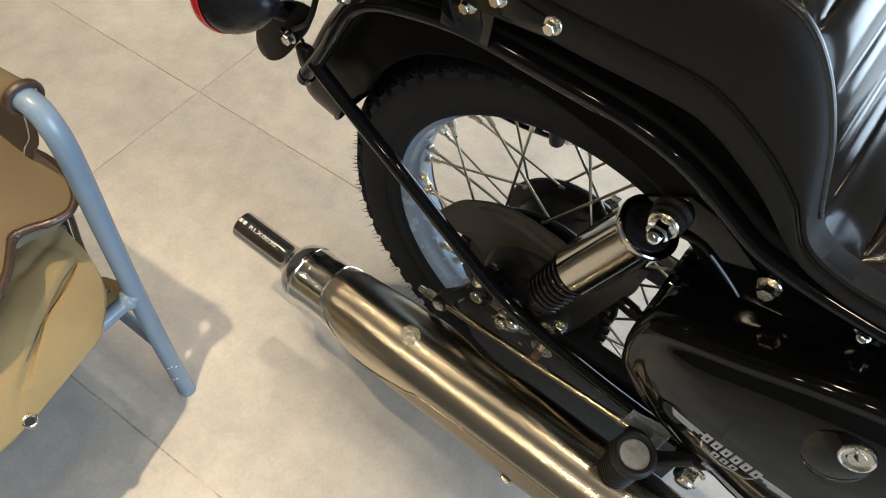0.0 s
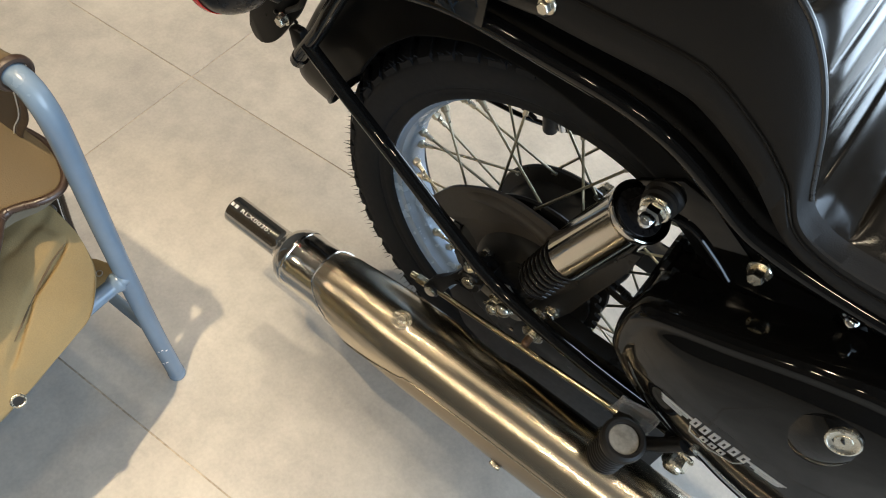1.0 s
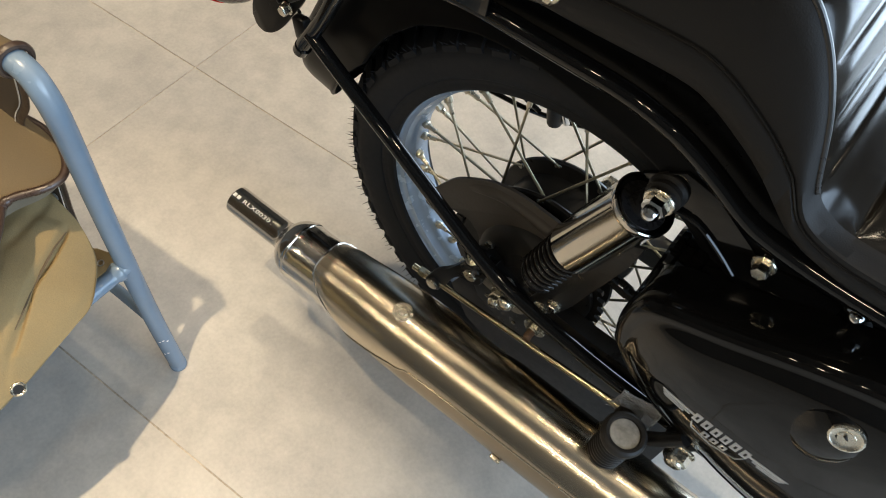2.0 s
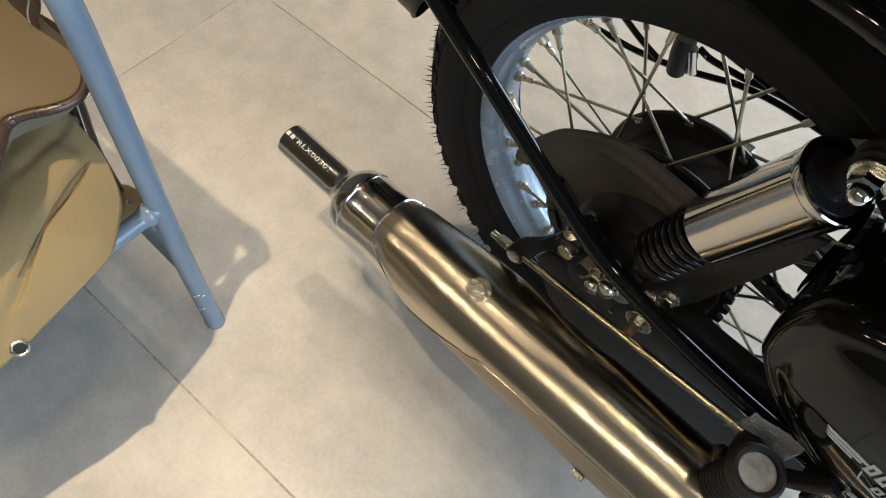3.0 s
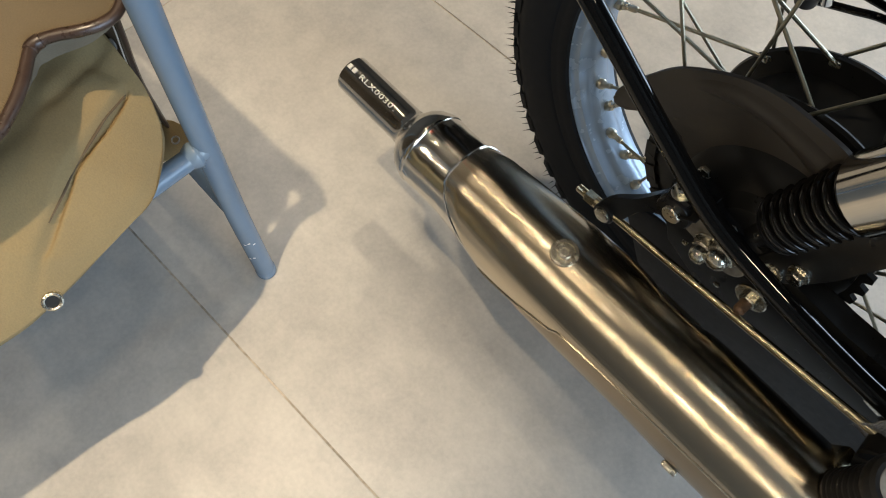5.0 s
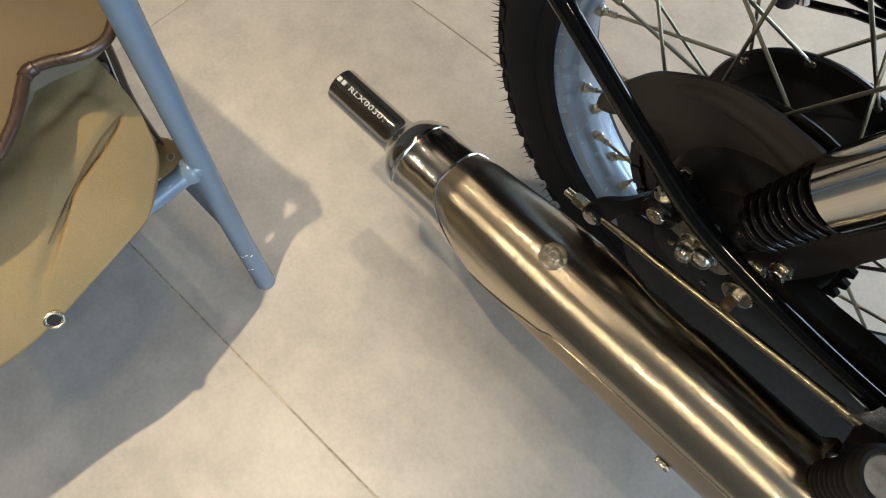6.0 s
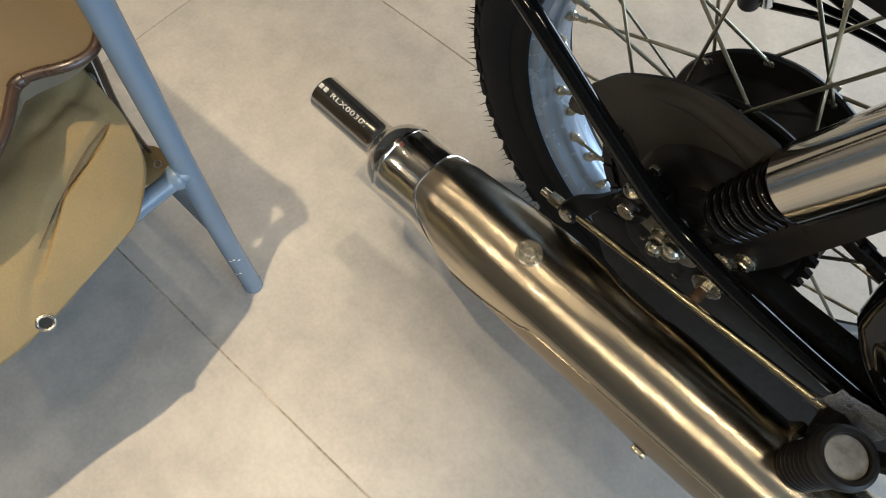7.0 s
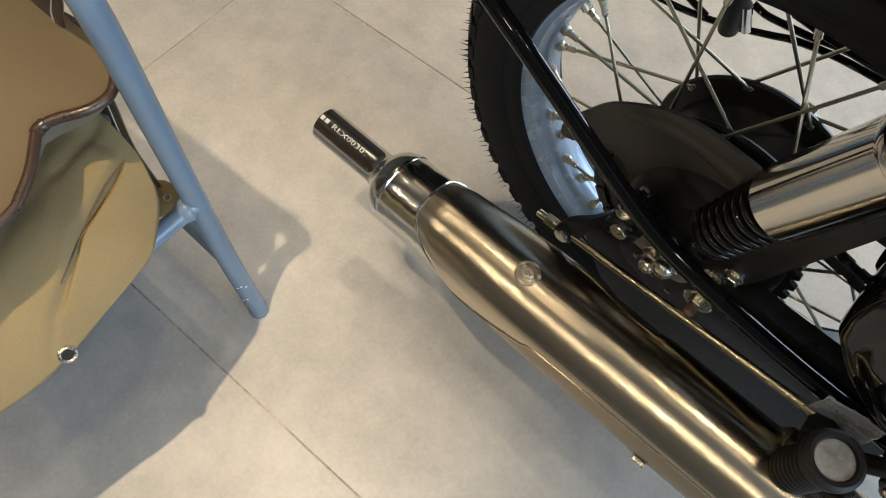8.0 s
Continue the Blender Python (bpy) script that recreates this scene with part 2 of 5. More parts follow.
def sweep(line, radius, segs=14, bm=None, flat=1.0, up=(0, 0, 1), cap=True):
    """A round or oval bar along a line; radius may be a list."""
    bm = bm or bmesh.new()
    line = [Vector(x) for x in line]
    rings, side = [], None
    for i, c in enumerate(line):
        d = (line[min(i + 1, len(line) - 1)] - line[max(i - 1, 0)]).normalized()
        if side is None:
            side = d.cross(Vector(up))
            if side.length < 1e-3:
                side = d.cross(Vector((1, 0, 0)))
        side = (side - d * side.dot(d)).normalized()
        top = side.cross(d)
        r = radius[i] if isinstance(radius, (list, tuple)) else radius
        rings.append([bm.verts.new(c + side * (r * math.cos(2 * math.pi * k / segs)) + top * (r * flat * math.sin(2 * math.pi * k / segs))) for k in range(segs)])
    for p, q in zip(rings, rings[1:]):
        for k in range(segs):
            j = (k + 1) % segs
            bm.faces.new((p[k], p[j], q[j], q[k]))
    if cap:
        bm.faces.new(rings[0][::-1])
        bm.faces.new(rings[-1])
    return bm


def block(bm, m, size, bevel=0.0):
    """A bevelled box of that size at the pose m."""
    r = bmesh.ops.create_cube(bm, size=1.0, matrix=m @ Matrix.Diagonal((*size, 1)))
    if bevel:
        edges = list({e for v in r["verts"] for e in v.link_edges})
        bmesh.ops.bevel(bm, geom=edges, offset=bevel, segments=2, affect="EDGES", profile=0.5)
    return bm


def plate(outline, thick, m, bevel=0.0, bm=None):
    """A flat plate: an outline in the plane of m, thickened along its z."""
    bm = bm or bmesh.new()
    lo = [bm.verts.new(m @ Vector((x, y, 0))) for x, y in outline]
    hi = [bm.verts.new(m @ Vector((x, y, thick))) for x, y in outline]
    n = len(outline)
    faces = [bm.faces.new(lo[::-1]), bm.faces.new(hi)]
    for i in range(n):
        faces.append(bm.faces.new((lo[i], lo[(i + 1) % n], hi[(i + 1) % n], hi[i])))
    if bevel:
        edges = list({e for f in faces[:2] for e in f.edges})
        bmesh.ops.bevel(bm, geom=edges, offset=bevel, segments=2, affect="EDGES", profile=0.5)
    return bm


def hexagon(bm, origin, axis, across, height, dome=False):
    """A hexagon nut or bolt head with chamfered rim; dome adds a cap."""
    r = across / 2 / math.cos(math.pi / 6)
    lathe([(0, 1e-5), (0, r), (height * 0.8, r), (height, r * 0.86), (height, 1e-5)], origin, axis, 6, bm)
    if dome:
        a = Vector(axis).normalized()
        lathe([(across * 0.5 * math.sin(k * math.pi / 12), across * 0.44 * math.cos(k * math.pi / 12)) for k in range(7)], Vector(origin) + a * height, axis, 16, bm)
    return bm


def washer(bm, origin, axis, radius, thick):
    return lathe([(0, 1e-5), (0, radius), (thick * 0.7, radius), (thick, radius * 0.93), (thick, 1e-5)], origin, axis, 24, bm)


def bolt(name, place, axis, across, height, parent, material=None, wash=0.0, dome=False, label=""):
    bm = bmesh.new()
    a = Vector(axis).normalized()
    o = Vector(place)
    if wash:
        washer(bm, o, a, wash, 0.0022)
        o = o + a * 0.0022
    hexagon(bm, o, a, across, height, dome)
    return part(name, bm, material or M_ZINC, parent, label, 30)


# ---------------------------------------------------------------- room
TURN_FLOOR = 3.47


def room():
    floor = new("floor", finish("floor", block(bmesh.new(), pose(0, 0, -0.0264), (6.4, 6.0, 0.05)), M_GROUT, 0))
    tagged(floor, "large pale grey porcelain floor tiles with thin joints", "floor", kind="structure")
    # Ceiling and walls stay out of view; tones and openings shape bounce and reflections.
    ceiling = new("ceiling", finish("ceiling", block(bmesh.new(), pose(0, 0, 3.05), (6.6, 6.2, 0.1)), M_WALL, 0))
    tagged(ceiling, "plain dark showroom ceiling, unseen, sets bounce and reflections", "ceiling", kind="structure")
    for name, m, size in (("wall_south", pose(0, -3.05, 1.5), (6.6, 0.1, 3.0)), ("wall_west", pose(-3.25, 0, 1.5), (0.1, 6.0, 3.0))):
        w = new(name, finish(name, block(bmesh.new(), m, size), M_CHARCOAL, 0))
        tagged(w, "plain charcoal wall, unseen, kept dark for reflections", "wall", kind="structure")
    bm = bmesh.new()
    block(bm, pose(0, 3.05, 0.05), (6.6, 0.1, 0.1))
    block(bm, pose(0, 3.05, 2.15), (6.6, 0.1, 1.70))
    block(bm, pose(-1.75, 3.05, 0.70), (3.1, 0.1, 1.20))
    block(bm, pose(3.05, 3.05, 0.70), (0.5, 0.1, 1.20))
    w = new("wall_north", finish("wall_north", bm, M_DARKWALL, 0))
    tagged(w, "plain warm grey wall, unseen, round a low opening for window light", "wall", kind="structure")
    bm = bmesh.new()
    block(bm, pose(3.25, 0, 0.2), (0.1, 6.0, 0.4))
    block(bm, pose(3.25, 0, 2.85), (0.1, 6.0, 0.3))
    block(bm, pose(3.25, -2.4, 1.55), (0.1, 1.2, 2.3))
    block(bm, pose(3.25, 2.15, 1.55), (0.1, 1.7, 2.3))
    w = new("wall_east", finish("wall_east", bm, M_DARKWALL, 0))
    tagged(w, "plain warm grey wall, unseen, round a wide opening for window light", "wall", kind="structure")
    return floor


FLOOR = room()


def glow():
    m, t, b = nodes("warm_lamp_glass")
    b.inputs["Base Color"].default_value = (0.8, 0.75, 0.6, 1)
    b.inputs["Emission Color"].default_value = (1.0, 0.82, 0.58, 1)
    b.inputs["Emission Strength"].default_value = 190
    return m


M_GLOW = glow()


def added_lamps():
    """Small round ceiling lamps in rows along the room, added unseen for reflected streaks and fill."""
    for x, y in ((-1.2, -2.0), (0.3, -2.05), (-1.0, -0.25), (0.35, 0.15), (1.2, -0.3), (-0.6, 0.9), (0.5, 1.3), (2.0, 1.2), (-2.0, 0.2), (-1.6, -2.45), (-0.75, -2.4), (0.1, -2.45), (0.95, -2.4)):
        lamp = thing("added_ceiling_lamp", (x, y, 3.0), "small round black ceiling lamp with a warm glowing face, added out of view for reflections", "lamp", "ceiling lamps")
        part("housing", lathe([(0, 1e-5), (0, 0.062), (0.09, 0.062), (0.092, 0.058), (0.086, 0.055), (0.086, 1e-5)], (x, y, 3.0), (0, 0, -1), 28), M_LAMP, lamp)
        part("lens", lathe([(0.0875, 0.052), (0.0885, 1e-5)], (x, y, 3.0), (0, 0, -1), 24), M_GLOW, lamp, "warm glowing lens")


added_lamps()


def tiles(parent):
    w, l, gap = 0.5739, 1.1478, 0.0026
    me = finish("tile", block(bmesh.new(), pose(0, 0, -0.006), (l - gap, w - gap, 0.012), 0.0004), M_TILE, 0)
    c, s = math.cos(radians(TURN_FLOOR)), math.sin(radians(TURN_FLOOR))
    cut = finish("tile", block(bmesh.new(), pose(0, 0, -0.006), (0.60, w - gap, 0.012), 0.0004), M_TILE, 0)
    for i in range(-2, 4):
        for j in range(-5, 5):
            u, v = -0.882 + l * (i + 0.5), 0.126 + w * (j + 0.5)
            if i == 3:
                u += (0.60 + gap - l) / 2
            ob = new("tile", cut if i == 3 else me)
            ob.parent = parent
            ob.matrix_basis = pose(c * u - s * v, s * u + c * v, 0, 0, 0, TURN_FLOOR)

# ---------------------------------------------------------------- motorcycle
BIKE = thing("motorcycle", (0, 0, 0), "glossy black classic motorcycle with chrome silencer and wire-spoked rear wheel", "motorcycle")
AX = Vector((-0.013, 0, 0.325))
ARCH = Vector((0, 0, 0.335))
OUT = Vector((0, -1, 0))


def ease(a, b, t):
    t = min(1, max(0, t))
    return a + (b - a) * t * t * (3 - 2 * t)


def along(table, x):
    """Straight-line reading of a table of (x, value)."""
    for (a, p), (b, q) in zip(table, table[1:]):
        if x <= b:
            return p + (q - p) * max(0, (x - a)) / (b - a)
    return table[-1][1]


def upright(y, flip=1):
    """A plane of constant y: plate x runs along the bike, plate y goes up, thickness goes outward."""
    return Matrix(((1, 0, 0, 0), (0, 0, -flip, y), (0, 1, 0, 0), (0, 0, 0, 1)))


def tread_block(bm, y0, y1, r0, r1, w, dw, lift):
    """One raised tread block between two widths, on the crown of the tyre."""
    c = []
    for r in (0.0, lift):
        for y, rr, s in ((y0, r0, -1), (y1, r1, -1), (y1, r1, 1), (y0, r0, 1)):
            q = w + s * dw * (0.92 if r else 1)
            c.append(bm.verts.new(AX + Vector(((rr + r) * math.cos(q), y, (rr + r) * math.sin(q)))))
    for f in ((4, 5, 6, 7), (0, 1, 5, 4), (1, 2, 6, 5), (2, 3, 7, 6), (3, 0, 4, 7)):
        bm.faces.new([c[i] for i in f])


def wheel():
    prof = [(0.0300, 0.2420), (0.0345, 0.2392), (0.0385, 0.2402), (0.0408, 0.2436), (0.0412, 0.2490), (0.0418, 0.2525), (0.0430, 0.2545), (0.0432, 0.2570), (0.0446, 0.2578), (0.0460, 0.260), (0.0505, 0.272), (0.0530, 0.284), (0.0530, 0.292), (0.0510, 0.2985), (0.046, 0.3035), (0.038, 0.3090), (0.020, 0.3155), (0, 0.3170)]
    prof = prof + [(-a, b) for a, b in prof[-2::-1]]
    tyre = part("tyre", lathe(prof, AX, (0, 1, 0), 144), M_RUBBER, BIKE, "black rubber tyre with fine moulding hairs")
    bm = bmesh.new()
    n = 56
    for i in range(n):
        w = 2 * math.pi * i / n
        h = math.pi / n
        tread_block(bm, -0.0535, -0.0330, 0.2945, 0.3130, w, h * 0.66, 0.0068)
        tread_block(bm, 0.0330, 0.0535, 0.3130, 0.2945, w, h * 0.66, 0.0068)
        tread_block(bm, -0.0285, -0.0085, 0.3140, 0.3170, w + h, h * 0.74, 0.0085)
        tread_block(bm, 0.0085, 0.0285, 0.3170, 0.3140, w + h, h * 0.74, 0.0085)
        tread_block(bm, -0.0060, 0.0060, 0.3172, 0.3172, w, h * 0.80, 0.0085)
    tagged(part("tread", bm, M_RUBBER, tyre, smooth=0), kind="stuff")
    bm = bmesh.new()
    rng = random.Random(4)
    for side in (-1, 1):
        for i in range(n * 4):
            w = 2 * math.pi * (i + rng.uniform(-0.2, 0.2)) / (n * 4)
            for y, r, ln in ((side * 0.0525, 0.3020, rng.uniform(0.006, 0.012)), (side * 0.031, 0.3195, rng.uniform(0.006, 0.011))):
                if rng.random() < 0.25:
                    continue
                o = AX + Vector((r * math.cos(w), y, r * math.sin(w)))
                out = Vector((math.cos(w) + rng.uniform(-0.4, 0.4), side * (0.9 if abs(y) > 0.03 else 0.1) + rng.uniform(-0.3, 0.3), math.sin(w) + rng.uniform(-0.4, 0.4))).normalized()
                a, u, v = frame_of(out)
                base = [bm.verts.new(o + (u * math.cos(q) + v * math.sin(q)) * 0.0008) for q in (0, 2.1, 4.2)]
                tip = bm.verts.new(o + out * ln)
                for k in range(3):
                    bm.faces.new((base[k], base[(k + 1) % 3], tip))
    tagged(part("moulding_hairs", bm, M_RUBBER, tyre, smooth=0), kind="stuff")
    rp = [(0.0320, 0.2495), (0.0345, 0.2470), (0.0352, 0.2420), (0.0338, 0.2392), (0.031, 0.2384), (0.0285, 0.2362), (0.0265, 0.2325), (0.0225, 0.2312), (0.0175, 0.2306), (0.0135, 0.2285), (0.0115, 0.2268), (0.007, 0.2256), (0, 0.2254)]
    rp = rp + [(-a, b) for a, b in rp[-2::-1]] + [(-0.030, 0.252), (0.030, 0.252)]
    rim = part("rim", lathe(rp, AX, (0, 1, 0), 144, closed=True), M_RIM, BIKE, "silver painted steel wheel rim")
    hp = [(-0.055, 1e-4), (-0.055, 0.060), (-0.045, 0.064), (-0.0365, 0.080), (-0.0345, 0.1030), (-0.031, 0.1045), (-0.028, 0.1030), (-0.024, 0.084), (0.024, 0.084), (0.028, 0.103), (0.031, 0.1045), (0.0345, 0.103), (0.0365, 0.080), (0.048, 0.060), (0.075, 0.030), (0.095, 0.026), (0.095, 1e-4)]
    hub = part("wheel_hub", lathe(hp, AX, (0, 1, 0), 72), M_SATIN, BIKE, "satin black hub with drilled spoke flanges")
    # bright rivets of the spoke heads in the flange, spokes and nipples
    spoke = {}
    for side in (-1, 1):
        for lean in (-1, 1):
            a = radians(lean * 28.1)
            p = Vector((0.0976 * math.cos(a), side * (0.0370 if lean > 0 else 0.0273), 0.0976 * math.sin(a)))
            q = Vector((0.2185, side * 0.0045, 0))
            inward = Vector((0, -side * lean * 0.006, 0))
            bm = sweep([p + inward, p, p.lerp(q, 0.5), q], 0.00175, 8)
            spoke[side, lean] = finish("spoke", bm, M_SPOKE)
            d = (p - q).normalized()
            bm = bmesh.new()
            lathe([(-0.010, 0.0048), (-0.005, 0.0058), (-0.0015, 0.0060), (0.0002, 0.0042), (0.004, 0.0037), (0.0045, 0.0033), (0.014, 0.0031), (0.0150, 0.0024), (0.0150, 1e-5)], q, d, 10, bm)
            spoke[side, lean, "n"] = finish("nipple", bm, M_NIPPLE, 30)
    for i in range(40):
        side, lean = (1 if i % 2 else -1), (-1 if (i // 2) % 2 else 1)
        m = Matrix.Translation(AX) @ Matrix.Rotation(-radians(2.65 + 9 * i), 4, "Y")
        for name, me, dad in (("spoke", spoke[side, lean], hub), ("nipple", spoke[side, lean, "n"], rim)):
            ob = new(name, me)
            ob.parent = dad
            ob.matrix_basis = m
    for i in range(40):
        side, lean = (1 if i % 2 else -1), (-1 if (i // 2) % 2 else 1)
        a = radians(2.65 + 9 * i + lean * 28.1)
        y = -0.0348 if side < 0 else 0.0278
        part("spoke_head", lathe([(0, 0.0036), (0.0015, 0.0031), (0.0023, 1e-5)], AX + Vector((0.0976 * math.cos(a), y, 0.0976 * math.sin(a))), OUT, 10), M_ZINC, hub)


def chain():
    """Rear sprocket with the drive chain round it."""
    c = Vector((-0.012, -0.058, 0.322))
    bm = bmesh.new()
    pts = []
    for i in range(36):
        for k, r in ((0.0, 0.1010), (0.3, 0.1010), (0.5, 0.1080), (0.8, 0.1080)):
            w = 2 * math.pi * (i + k) / 36
            pts.append((c.x + r * math.cos(w), c.z + r * math.sin(w)))
    plate(pts, 0.005, upright(c.y + 0.0025), bm=bm)
    sprocket = part("sprocket", bm, M_SATIN, BIKE, smooth=0)
    r = 0.1085
    top = [Vector((x, c.y, c.z + r - 0.24 * (x - c.x))) for x in np.arange(0.40, c.x + 0.004, -0.0155)]
    bow = [c + Vector((-r * math.sin(w), 0, r * math.cos(w))) for w in np.arange(0, math.pi, 0.0155 / r)]
    low = [Vector((x, c.y, c.z - r + 0.10 * (x - c.x))) for x in np.arange(c.x, 0.40, 0.0155)]
    path = top + bow + low
    bm = bmesh.new()
    for i, (p, q) in enumerate(zip(path, path[1:])):
        lathe([(-0.0065, 1e-5), (-0.0065, 0.0045), (0.0065, 0.0045), (0.0065, 1e-5)], p, (0, 1, 0), 8, bm)
        d = (q - p)
        m = Matrix.Translation((p + q) / 2) @ Matrix.Rotation(-math.atan2(d.z, d.x), 4, "Y")
        for s in (-1, 1):
            o = s * (0.0056 if i % 2 else 0.0040)
            block(bm, m @ pose(0, o, 0), (d.length + 0.008, 0.0014, 0.011))
    tagged(part("chain", bm, M_SATIN, sprocket, "oily dark drive chain", 0), kind="stuff")


def chain_guard():
    out = [(-0.170, 0.340), (-0.166, 0.356), (-0.148, 0.388), (-0.127, 0.418), (-0.094, 0.443), (-0.070, 0.455), (-0.044, 0.460), (-0.017, 0.459), (0.010, 0.456), (0.020, 0.448), (0.014, 0.432), (-0.004, 0.405), (-0.024, 0.374), (-0.042, 0.342), (-0.062, 0.320), (-0.080, 0.334), (-0.093, 0.354), (-0.117, 0.359), (-0.139, 0.347), (-0.157, 0.332), (-0.168, 0.331)]
    line = [(p.x, p.y) for p in smooth_line([(x, z, 0) for x, z in out + out[:1]], 5)][:-1]
    guard = part("chain_guard", plate(line, 0.004, upright(-0.068), 0.0018), M_PLASTIC, BIKE, "dark matt plastic chain guard")
    # broad pressed band that widens towards the shock absorber
    upper = smooth_line([(-0.112, 0.4185, 0), (-0.097, 0.4335, 0), (-0.074, 0.4455, 0), (-0.049, 0.4490, 0), (-0.022, 0.4475, 0), (0.004, 0.4440, 0)], 6)
    lower = smooth_line([(-0.106, 0.4125, 0), (-0.083, 0.4225, 0), (-0.060, 0.4285, 0), (-0.038, 0.4290, 0), (-0.020, 0.4255, 0), (0.002, 0.4180, 0)], 6)
    bm = bmesh.new()
    rows = []
    for i, (p, q) in enumerate(zip(upper, lower)):
        rise = 0.0032 * min(1, i / 6)
        rows.append([bm.verts.new((p.x + (q.x - p.x) * f, -0.0718 - rise * h, p.y + (q.y - p.y) * f)) for f, h in ((0, 0), (0.12, 0.55), (0.3, 0.92), (0.5, 1), (0.7, 0.92), (0.88, 0.55), (1, 0))])
    for p, q in zip(rows, rows[1:]):
        for k in range(6):
            bm.faces.new((p[k], p[k + 1], q[k + 1], q[k]))
    part("raised_band", bm, M_PLASTIC, guard, "", 60)
    for x, z in ((-0.062, 0.348),):
        bolt("guard_bolt", (x, -0.072, z), OUT, 0.011, 0.007, guard, wash=0.0085)
    # flat carrier that the guard is bolted to
    bar = [(0.005, 0.303), (0.030, 0.306), (0.055, 0.342), (0.068, 0.378), (0.074, 0.404), (0.084, 0.440), (0.100, 0.500), (0.105, 0.535), (0.092, 0.528), (0.080, 0.488), (0.052, 0.440), (0.028, 0.370)]
    brk = part("guard_bracket", plate(bar, 0.005, upright(-0.0935), 0.0015), M_SATIN, BIKE)
    for x, z in ((0.0335, 0.332), (0.0475, 0.354)):
        bolt("bracket_bolt", (x, -0.0985, z), OUT, 0.0125, 0.007, brk, wash=0.0095)


# radius of the silencer along the bike
BODY = [(-0.29, 0.0435), (-0.235, 0.0440), (-0.20, 0.0455), (-0.15, 0.0495), (-0.10, 0.0525), (-0.05, 0.0530), (0.05, 0.0520), (0.15, 0.0510), (0.40, 0.0490), (0.62, 0.046)]
MY = -0.190


def mz(x):
    return 0.230 + 0.012 * (x + 0.42)


def silencer():
    tip = [(-0.405, 0.0180), (-0.4165, 0.0185), (-0.4178, 0.0200), (-0.4170, 0.0210), (-0.415, 0.0212), (-0.326, 0.0212), (-0.319, 0.0220), (-0.314, 0.0262), (-0.308, 0.0335), (-0.301, 0.0388), (-0.293, 0.0418), (-0.2895, 0.0424), (-0.2888, 0.0432), (-0.2868, 0.0435), (-0.2848, 0.0432), (-0.2840, 0.0424), (-0.275, 0.0428)]
    bm = bmesh.new()
    rings = []
    xs = [p[0] for p in tip] + [-0.27 + 0.01 * i for i in range(90)]
    for i, x in enumerate(xs):
        r = tip[i][1] if i < len(tip) else along(BODY, x) + 0.0018 * ease(0, 1, (x + 0.24) / 0.06) + 0.0013 * ease(0, 1, (x - 0.03) / 0.05) - 0.0015 * ease(1, 0, (x + 0.24) / 0.06)
        rings.append([bm.verts.new((x, MY + r * math.sin(2 * math.pi * k / 64), mz(x) + r * math.cos(2 * math.pi * k / 64))) for k in range(64)])
    cut = min(i for i, x in enumerate(xs) if x > -0.195)
    for p, q in zip(rings[:cut], rings[1:cut]):
        for k in range(64):
            bm.faces.new((p[k], p[(k + 1) % 64], q[(k + 1) % 64], q[k]))
    # from the cut on, the same body continues in a darker, rougher steel
    drum_bm = bmesh.new()
    drum_rings = [[drum_bm.verts.new(v.co) for v in ring] for ring in rings[cut - 1:]]
    for ring in rings[cut:]:
        for v in ring:
            bm.verts.remove(v)
    for p, q in zip(drum_rings, drum_rings[1:]):
        for k in range(64):
            drum_bm.faces.new((p[k], p[(k + 1) % 64], q[(k + 1) % 64], q[k]))
    drum_bm.faces.new(drum_rings[-1])
    body = part("silencer", bm, M_BLACKCHROME, BIKE, "polished chrome silencer with a narrow outlet pipe")
    part("drum", drum_bm, M_DRUM, body, "darker drawn steel drum under the cover")
    part("outlet_bore", lathe([(0, 0.0176), (0.10, 0.0176), (0.10, 1e-5)], (-0.409, MY, mz(-0.41)), (1, 0, 0), 32), M_SOOT_SHADE, body, "sooty bore of the outlet")
    # stainless cover over the top, cut back along the outer side and dented where the brake passes
    bm = bmesh.new()
    na, nx = 48, 120
    inner_cut = [(-0.24, -70), (-0.18, -84), (-0.06, -84), (-0.03, -70), (0.000, -62), (0.035, -70), (0.070, -82), (0.62, -84)]
    outer_cut = [(-0.24, 88), (-0.20, 100), (-0.165, 103), (-0.13, 92), (-0.07, 74), (0.02, 64), (0.62, 60)]
    inner_line = smooth_line([(x, a, 0) for x, a in inner_cut], 6)
    outer_line = smooth_line([(x, a, 0) for x, a in outer_cut], 6)
    inner_cut, outer_cut = [(p.x, p.y) for p in inner_line], [(p.x, p.y) for p in outer_line]
    outer, inn = [], []
    for j in range(na + 1):
        f = j / na
        x0 = -0.2365 + 0.022 * max(0, 1 - 4 * f) ** 2 + 0.062 * max(0, (f - 0.62) / 0.38) ** 1.8
        row, row2 = [], []
        for i in range(nx + 1):
            x = x0 + (0.62 - x0) * (i / nx) ** 1.25
            lo, hi = along(inner_cut, x), along(outer_cut, x)
            a = radians(lo + (hi - lo) * f)
            lift = 0.0012 + 0.0030 * min(1, (x - x0) / 0.02)
            dent = -0.0085 * math.exp(-((x - 0.002) / 0.026) ** 2) * ease(0, 1, (-math.degrees(a) - 28) / 40)
            dent += 0.0002 * noise.noise((x * 5, f * 4, 2.0)) + 0.00006 * noise.noise((x * 22, f * 7, 5.0))
            for sgn, add in ((1, row), (0, row2)):
                r = along(BODY, x) + (lift if sgn else lift - 0.0016) + dent
                add.append(bm.verts.new((x, MY - r * math.sin(a), mz(x) + r * math.cos(a))))
        outer.append(row)
        inn.append(row2)
